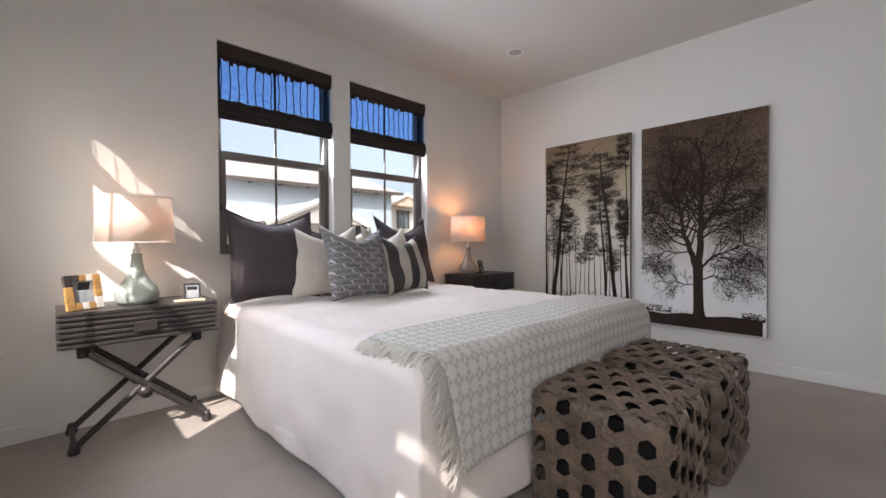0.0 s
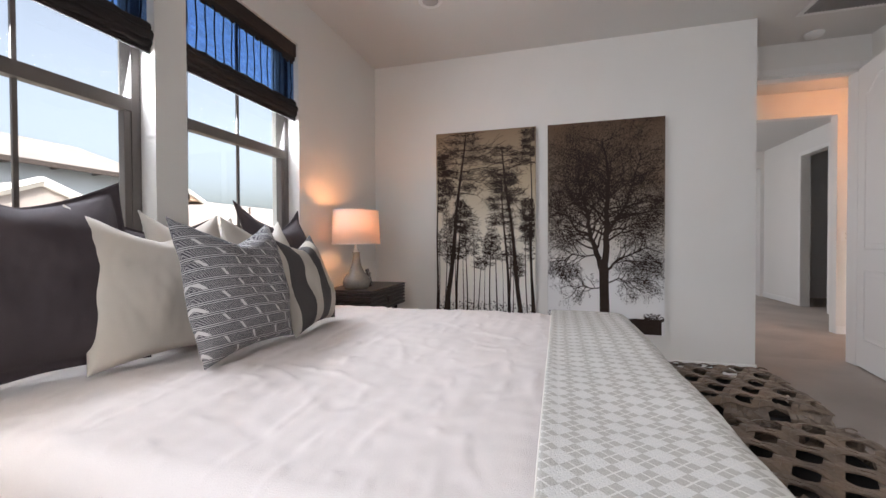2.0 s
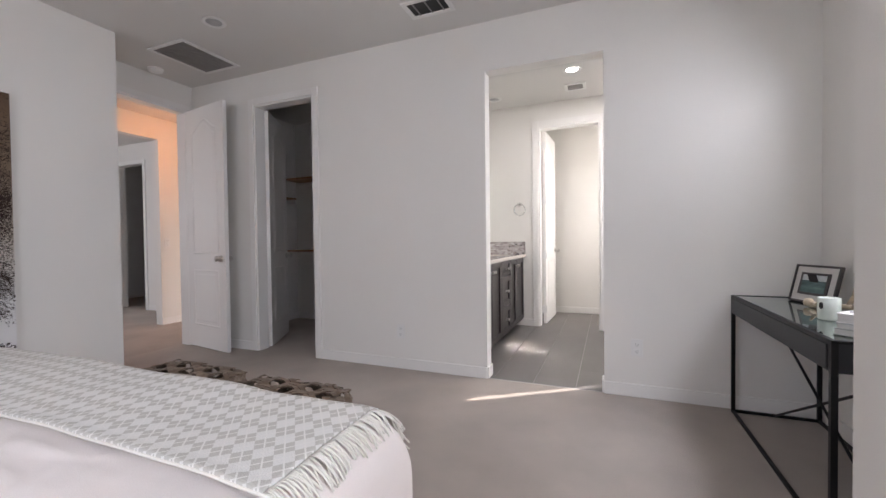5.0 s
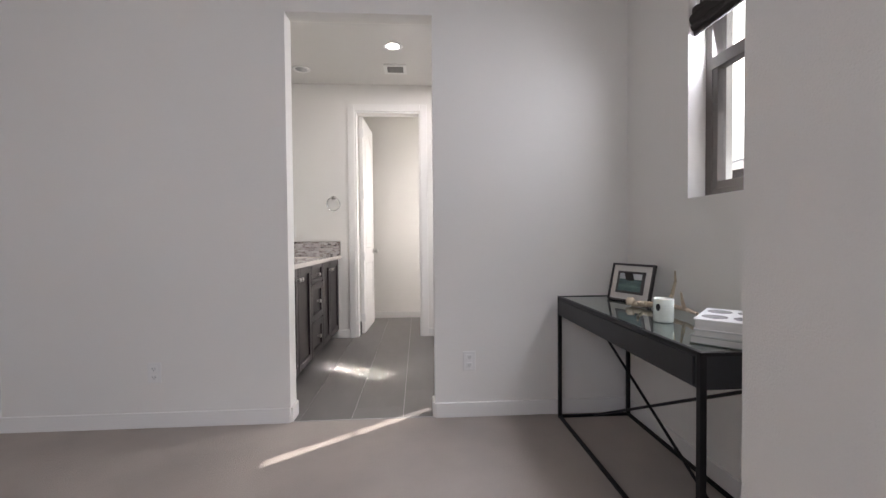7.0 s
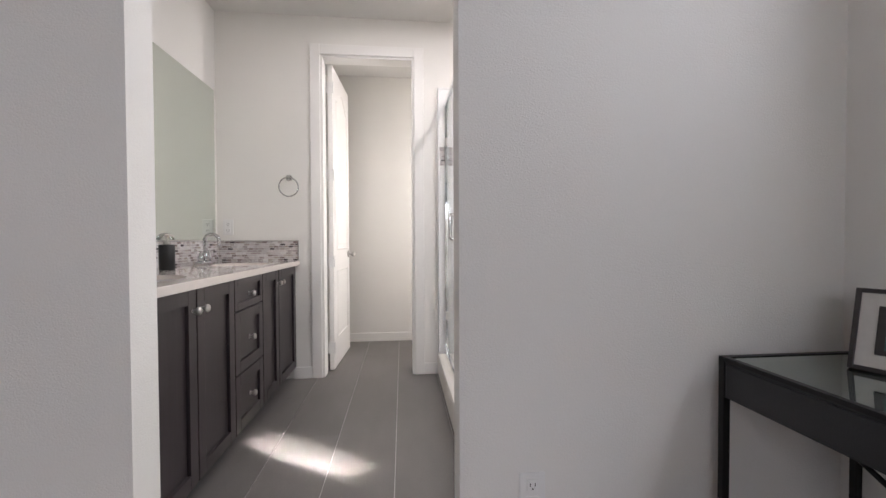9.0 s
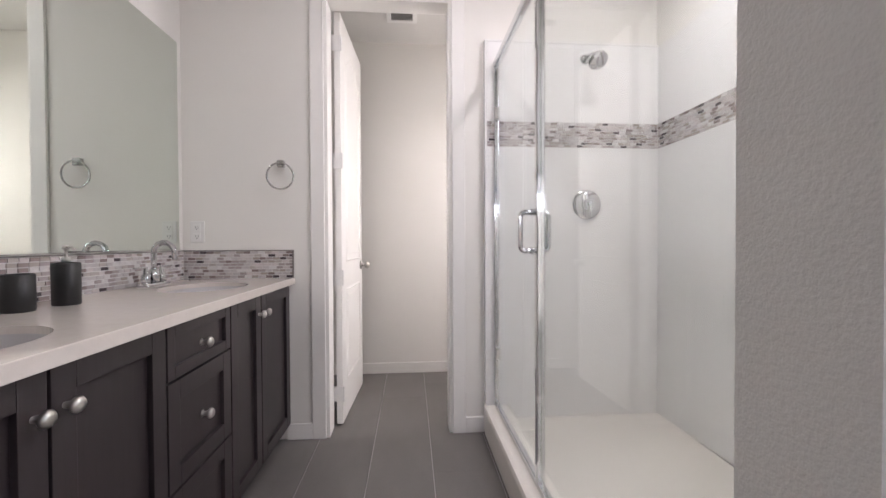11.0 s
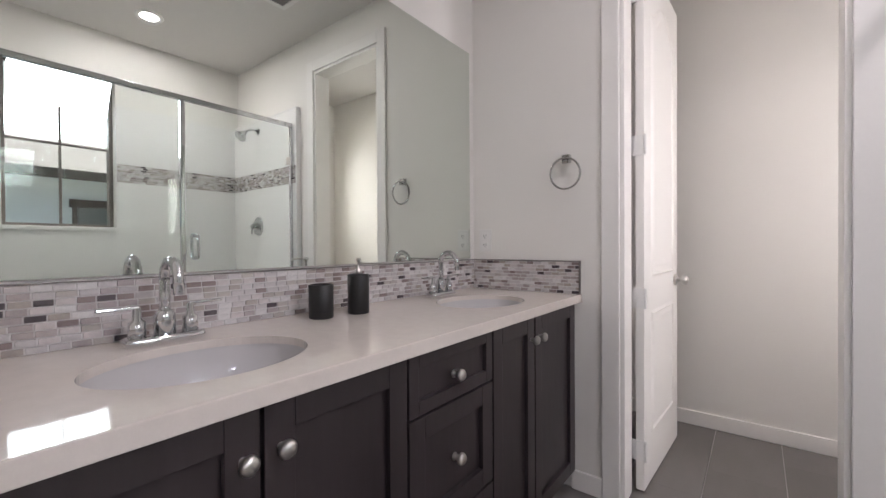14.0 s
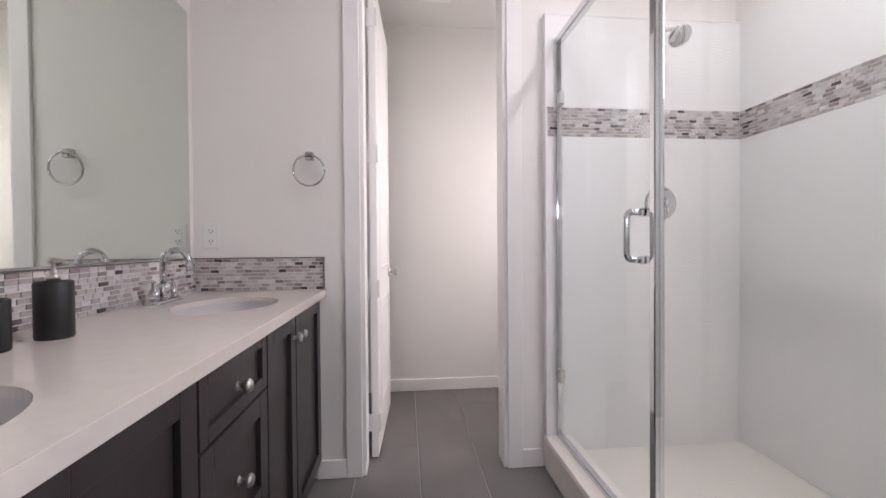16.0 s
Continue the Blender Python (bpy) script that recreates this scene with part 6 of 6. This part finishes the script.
outline = rim([(X0, VY0), (X1, VY0), (X1, VY1), (X0, VY1)])
for sx, sy in SINKS:
    outline += rim([(sx + SRX * math.cos(2 * math.pi * i / 64), sy + SRY * math.sin(2 * math.pi * i / 64)) for i in range(64)])
bmesh.ops.triangle_fill(bm, use_beauty=True, use_dissolve=False, edges=outline)
out = bmesh.ops.extrude_face_region(bm, geom=list(bm.faces))
bmesh.ops.translate(bm, vec=(0, 0, -0.019), verts=[v for v in out["geom"] if isinstance(v, bmesh.types.BMVert)])
part("slab", bm, QUARTZ, ct)
part("front_edge", box(X0 - 0.004, X0, VY0, VY1, CT - 0.034, CT, 0.002), QUARTZ, ct)
for sx, sy in SINKS:
    bm = bmesh.new()
    prof = [(1.0, -0.0192), (0.985, -0.042), (0.93, -0.09), (0.80, -0.128), (0.55, -0.150), (0.2, -0.158), (0.001, -0.159)]
    lathe(prof, 56, Matrix.Translation((sx, sy, CT)) @ Matrix.Diagonal((SRX * 1.015, SRY * 1.015, 1, 1)), bm)
    for f in [f for f in bm.faces if len(f.verts) > 10]:
        bm.faces.remove(f)
    part("basin", bm, PORCELAIN, ct, "white oval undermount basin", True)
    part("basin_drain", cyl((sx, sy, CT - 0.159), (sx, sy, CT - 0.155), 0.022, seg=24), CHROME, ct)
mosaic("backsplash", "y", VW - 0.012, -1, VY0 + 0.012, VY1, CT, 1.048, 9, 3, "grey and taupe glass mosaic backsplash", 0.037, (-2.35, -1.45))
mosaic("backsplash", "x", BF + 0.012, 1, X0 + 0.008, VW - 0.012, CT, 1.048, 9, 4, "grey and taupe glass mosaic side splash", 0.037)
bm = box(VW - 0.016, VW, VY0, VY1, 1.048, 1.052, 0.001)
add_box(bm, X0 + 0.004, VW, BF, BF + 0.016, 1.048, 1.053, 0.001)
add_box(bm, X0 + 0.002, X0 + 0.008, BF, BF + 0.016, CT, 1.053, 0.001)
setting("trim", bm, EDGING, "thin dark metal edging of the backsplash")
mi = thing("mirror", "large frameless wall mirror above the vanity", "mirror", 0, 0, 0)
part("glass", box(VW - 0.008, VW - 0.002, -2.934, VY1 - 0.01, 1.058, 2.150), MIRROR, mi)


def faucet(x, y):
    f = thing("faucet", "polished chrome two-handle basin faucet", "faucet", x, y, CT, 0, "faucets")
    part("base_plate", box(-0.027, 0.027, -0.082, 0.082, 0, 0.020, 0.009), CHROME, f, "", True)
    part("column", lathe([(0.023, 0.018), (0.0225, 0.066), (0.018, 0.074), (0.0125, 0.078)], 28), CHROME, f, "", True)
    pts = [(0, 0, 0.07), (0, 0, 0.15)] + [tuple(p) for p in arc((-0.044, 0, 0.150), 0.044, 0.0, math.pi * 0.92, (1, 0, 0), (0, 0, 1), 14)] + [(-0.090, 0, 0.118)]
    part("spout", tube(pts, 0.0115, 16), CHROME, f, "gooseneck spout", True)
    for s in (-1, 1):
        h = part("handle", lathe([(0.018, 0.018), (0.017, 0.055), (0.010, 0.059), (0.008, 0.086), (0.0005, 0.088)], 24, Matrix.Translation((0, s * 0.055, 0))), CHROME, f, "", True)
        part("lever", box(-0.006, 0.006, min(s * 0.050, s * 0.130), max(s * 0.050, s * 0.130), 0.084, 0.091, 0.003), CHROME, h)
    return f


faucet(1.800, -1.487)
faucet(1.800, -2.556)
sp = thing("soap_dispenser", "black stone soap pump on the vanity", "soap dispenser", 1.745, -2.035, CT)
part("bottle", lathe([(0.0005, 0), (0.034, 0.0), (0.036, 0.004), (0.036, 0.128), (0.033, 0.132), (0.014, 0.133), (0.0005, 0.134)], 36), BLACK_CERAMIC, sp, "", True)
part("pump", lathe([(0.013, 0.132), (0.012, 0.148), (0.005, 0.150), (0.0045, 0.172), (0.010, 0.173), (0.010, 0.184), (0.0005, 0.186)], 20), NICKEL, sp, "brushed steel pump", True)
part("nozzle", tube([(0, 0, 0.179), (-0.03, 0.018, 0.180), (-0.05, 0.030, 0.174)], 0.0042, 8), NICKEL, sp, "", True)
cu = thing("tumbler", "black stone tumbler on the vanity", "tumbler", 1.770, -1.905, CT)
part("cup", lathe([(0.0005, 0), (0.036, 0.0), (0.038, 0.004), (0.038, 0.104), (0.034, 0.106), (0.033, 0.02), (0.0005, 0.018)], 36), BLACK_CERAMIC, cu, "", True)

RING_STEEL = material("polished_steel", (0.55, 0.55, 0.54), 0.12, 1.0, vary=0.02)
tr_ = thing("towel_ring", "chrome towel ring on a square post", "towel ring", 1.378, BF, 1.522)
part("post", box(-0.018, 0.018, 0.0, 0.030, -0.018, 0.020, 0.004), RING_STEEL, tr_)
part("clip", cyl((-0.012, 0.030, -0.012), (0.012, 0.030, -0.012), 0.010), RING_STEEL, tr_)
part("ring", tube([(0.070 * math.sin(a), 0.034 + 0.006 * math.cos(a), -0.068 + 0.070 * math.cos(a)) for a in [2 * math.pi * i / 44 for i in range(44)]], 0.0048, 10, True), RING_STEEL, tr_, "", True)
ds = thing("door_stop", "small metal door stop on the toilet room skirting", "door stop", 1.86, TW + 0.014, 0.05)
part("rod", cyl((0, 0, 0), (0, 0.06, 0), 0.005), NICKEL, ds)

# bathroom floor of large grey planks
sub = setting("floor_bath", box(SW - 0.2, VW + 0.12, TW - 0.12, BW - 0.004, -0.12, -0.004), GROUT, "grey porcelain plank floor with pale joints")
tw, tl, joint = 0.3045, 1.218, 0.0016
x = -0.036
shared = {}
col = 0
while x < VW:
    y = TW + (0.84, 0.28, 0.55)[col % 3] - tl
    while y < BW - 0.004:
        a0, a1 = max(x, SW - 0.1), min(x + tw, VW)
        b0, b1 = max(y, TW), min(y + tl, BW - 0.005)
        if a1 - a0 > 0.01 and b1 - b0 > 0.01 and a1 > 0.2:
            key = (round(a1 - a0, 3), round(b1 - b0, 3))
            if key not in shared:
                bm = box(-key[0] / 2 + joint, key[0] / 2 - joint, -key[1] / 2 + 0.0002, key[1] / 2 - 0.0002, -0.010, 0.0, 0.0003)
                me = bpy.data.meshes.new("tile")
                bm.to_mesh(me)
                bm.free()
                me.materials.append(TILE)
                shared[key] = me
            ob = new("tile", shared[key])
            ob.parent = sub
            ob.location = ((a0 + a1) / 2, (b0 + b1) / 2, 0.0)
        y += tl
    x += tw
    col += 1
setting("threshold", box(0.38, 1.225, BW - 0.012, BW - 0.003, -0.01, 0.003, 0.002), GROUT, "thin joint between carpet and tile")


# ---- landing beyond the entry door ----
HALL = material("landing_carpet", (0.46, 0.405, 0.36), 0.95, vary=0.15, scale=2, grain=240, bump=0.005, spec=0.1)
setting("floor_landing", box(EW + 0.12, 13.6, -3.9, 2.4, -0.12, 0.0), HALL, "taupe landing carpet")
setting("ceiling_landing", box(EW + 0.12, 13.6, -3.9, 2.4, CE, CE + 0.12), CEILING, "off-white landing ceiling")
wall_with_holes("wall_landing_cross", "y", 5.86, 5.98, -3.9, 2.3, [(-1.44, 1.9, 0.0, 2.46)], WALL, "off-white landing wall with a wide cased opening")
wall_with_holes("wall_landing_south", "x", -2.18, -2.30, 5.98, 9.3, [(7.40, 8.08, 0.0, 2.405)], WALL, "off-white landing wall with a bath door")
wall_with_holes("wall_landing_end", "y", 9.3, 9.42, -3.9, 2.3, [(-2.12, -1.30, 0.0, 2.42)], WALL, "off-white landing end wall with an opening")
# opening added out of view to go with the landing's fill lamp
wall_with_holes("wall_landing_side", "x", 2.3, 2.42, EW + 0.12, 13.5, [(6.6, 8.6, 0.9, 2.3)], WALL, "off-white landing side wall")
wall_with_holes("wall_landing_near", "x", -3.9, -4.02, EW + 0.12, 13.5, [], WALL, "off-white landing side wall")
wall_with_holes("wall_room_end", "y", 13.0, 13.2, -3.9, 2.3, [(-3.42, -2.98, 0.98, 2.42), (-2.78, -2.30, 0.98, 2.42)], WALL, "off-white wall of the far room with two windows")
wall_with_holes("wall_room_pier", "x", -2.18, -2.30, 9.42, 10.7, [], WALL, "off-white pier in the far room")
sash_window("window_7", "dark framed sash window of the far room", "y", 13.0, 1, -3.42, -2.98, 0.98, 2.42, 1.62, False)
sash_window("window_8", "dark framed sash window of the far room", "y", 13.0, 1, -2.78, -2.30, 0.98, 2.42, 1.62, False)
# window added for the fill lamp, out of view
sash_window("added_window_9", "dark framed window added out of view for the landing's fill lamp", "x", 2.3, 1, 6.6, 8.6, 0.9, 2.3, 1.6, False)
casing("trim", "x", -2.18, 1, 7.40, 8.08, 2.405)
wall_with_holes("wall_landing_bath", "x", -3.6, -3.72, 6.8, 9.3, [], WALL, "dim wall of the landing bathroom")
lv = thing("bath_cabinet", "dark vanity cabinet in the dim landing bathroom", "cabinet", 7.6, -3.3, 0)
part("body", box(-0.45, 0.45, -0.28, 0.25, 0.09, 0.86, 0.004), ESPRESSO, lv)
part("worktop", box(-0.47, 0.47, -0.29, 0.27, 0.86, 0.90, 0.004), QUARTZ, lv, "pale worktop")
part("spout", tube([(0, -0.15, 0.90), (0, -0.15, 1.02), (0, -0.08, 1.06), (0, -0.02, 1.02)], 0.012, 10), CHROME, lv, "", True)
for x, y in ((6.9, -0.9), (8.2, -1.3), (8.0, 0.6)):
    downlight(x, y, False)
ceiling_grille(6.5, 6.9, 0.0, 0.3, 12, "x", "white grille in the landing ceiling", GRILLE)
for run in ((5.98, -2.18, 7.33, -2.18, 0, 1), (8.15, -2.18, 9.3, -2.18, 0, 1), (5.86, -2.0, 5.86, -1.44, -1, 0), (13.0, -3.9, 13.0, 2.3, -1, 0), (9.3, -1.30, 9.3, 2.3, -1, 0)):
    baseboard(*run)


# ---- outdoors ----
setting("ground", box(-300, 300, -300, 300, -3.25, -3.2), GROUND, "dry suburban ground one storey below")


def house(label, x0, x1, y0, y1, base, eave, ridge, wall, roof, axis="x", over=0.45, windows=()):
    h = thing("house", label, "house", (x0 + x1) / 2, (y0 + y1) / 2, base, 0, "neighbouring houses")
    cx, cy = (x1 - x0) / 2, (y1 - y0) / 2
    e, r = eave - base, ridge - base
    part("wall", box(-cx, cx, -cy, cy, 0, e), wall, h)
    bm = bmesh.new()
    if axis == "x":
        pts = [(-cx - over, -cy - over, e - 0.1), (cx + over, -cy - over, e - 0.1), (cx + over, cy + over, e - 0.1), (-cx - over, cy + over, e - 0.1), (-cx - over, 0, r), (cx + over, 0, r)]
        faces = [(0, 1, 5, 4), (2, 3, 4, 5), (0, 4, 3), (1, 2, 5), (3, 2, 1, 0)]
    else:
        pts = [(-cx - over, -cy - over, e - 0.1), (-cx - over, cy + over, e - 0.1), (cx + over, cy + over, e - 0.1), (cx + over, -cy - over, e - 0.1), (0, -cy - over, r), (0, cy + over, r)]
        faces = [(0, 4, 5, 1), (3, 2, 5, 4), (0, 3, 4), (1, 5, 2), (0, 1, 2, 3)]
    vs = [bm.verts.new(p) for p in pts]
    for f in faces:
        bm.faces.new([vs[i] for i in f])
    ro = part("roof", bm, roof, h)
    if axis == "x":
        for s in (-1, 1):
            part("fascia", box(-cx - over, cx + over, s * (cy + over) - 0.03, s * (cy + over) + 0.03, e - 0.22, e - 0.06, 0.01), FASCIA, h)
            k = 0
            while k < 2 * cx:
                part("rafter_tail", box(-cx + k, -cx + k + 0.09, min(s * cy, s * (cy + over)), max(s * cy, s * (cy + over)), e - 0.22, e - 0.08), FASCIA, h)
                k += 1.2
        for k in (-0.5, -0.38, 0.1):
            part("roof_vent", cyl((cx * k, -cy * 0.45, e), (cx * k, -cy * 0.45, e + (r - e) * 0.62 + 0.35), 0.07, seg=10), FASCIA, ro)
        for s in (-1, 1):
            bm = bmesh.new()
            tri = [bm.verts.new(p) for p in ((s * (cx - 0.02), -cy, e - 0.05), (s * (cx - 0.02), cy, e - 0.05), (s * (cx - 0.02), 0, r - 0.12))]
            bm.faces.new(tri)
            part("gable", bm, wall, h)
    else:
        for s in (-1, 1):
            part("fascia", box(s * (cx + over) - 0.03, s * (cx + over) + 0.03, -cy - over, cy + over, e - 0.22, e - 0.06, 0.01), FASCIA, h)
            a, b = Vector((s * (cx + over), -cy - over - 0.02, e - 0.12)), Vector((0, -cy - over - 0.02, r - 0.02))
            part("barge_board", tube([a, b], 0.11, 6), TRIM, h)
    for side, u, z, w, hh in windows:
        win = part("window", box(-w / 2, w / 2, -0.04, 0.04, -hh / 2, hh / 2), PANE_FAR, h)
        win.matrix_local = {"s": pose(u, -cy - 0.03, z), "e": pose(cx + 0.03, u, z, 0, 0, 90), "w": pose(-cx - 0.03, u, z, 0, 0, 90)}[side]
        part("window_trim", box(-w / 2 - 0.12, w / 2 + 0.12, -0.10, 0.0, hh / 2, hh / 2 + 0.14), FASCIA, win)
        for dx in (-w / 2 - 0.05, 0, w / 2 + 0.05):
            part("window_frame", box(dx - 0.03, dx + 0.03, -0.07, 0.0, -hh / 2, hh / 2), FASCIA, win)
    return h


PANE_FAR = material("far_window_glass", (0.10, 0.12, 0.13), 0.08, vary=0.2)
house("pale blue-grey stucco neighbour house with shingle roof and vents", -16, 12.6, 17, 27, -3.2, 3.65, 5.35, STUCCO_HAZE, ROOF)
house("low cream house with a white gabled roof", 4.9, 7.4, 12.5, 16.5, -3.2, 1.75, 2.4, STUCCO_WHITE, ROOF_PALE, "y", 0.5)
house("low pale-roofed house beside the gable", -9, 4.2, 12.8, 16.6, -3.2, 1.5, 2.35, STUCCO_WHITE, ROOF_PALE)
house("cream house with a tan tiled gable and white windows", 13.6, 15.6, 18.6, 26, -3.2, 3.2, 3.8, STUCCO_WHITE, STUCCO_TAN, "y", 0.45, [("s", 0.0, 5.5, 0.7, 0.9)])
house("pale house beyond the tan gable", 19.5, 34, 20, 29, -3.2, 2.2, 3.9, STUCCO_WHITE, ROOF_PALE, "x", 0.5, [("s", -2.5, 4.2, 1.2, 1.4)])
house("grey-blue stucco house with brown roof and timber window heads", -16, -6.6, -11, 5.2, -3.2, 2.5, 3.9, STUCCO_BLUE, ROOF_PALE, "y", 0.6, [("e", 4.6, 4.6, 1.3, 0.9), ("e", -0.6, 4.6, 1.3, 0.9), ("e", 9.5 - 3.2, 4.6, 1.2, 0.9)])
house("distant pale house beyond the landing", 26, 36, -12, 2, -3.2, 1.6, 3.4, STUCCO_TAN, ROOF, "y", 0.5, [("w", -2, 3.6, 1.3, 1.3)])
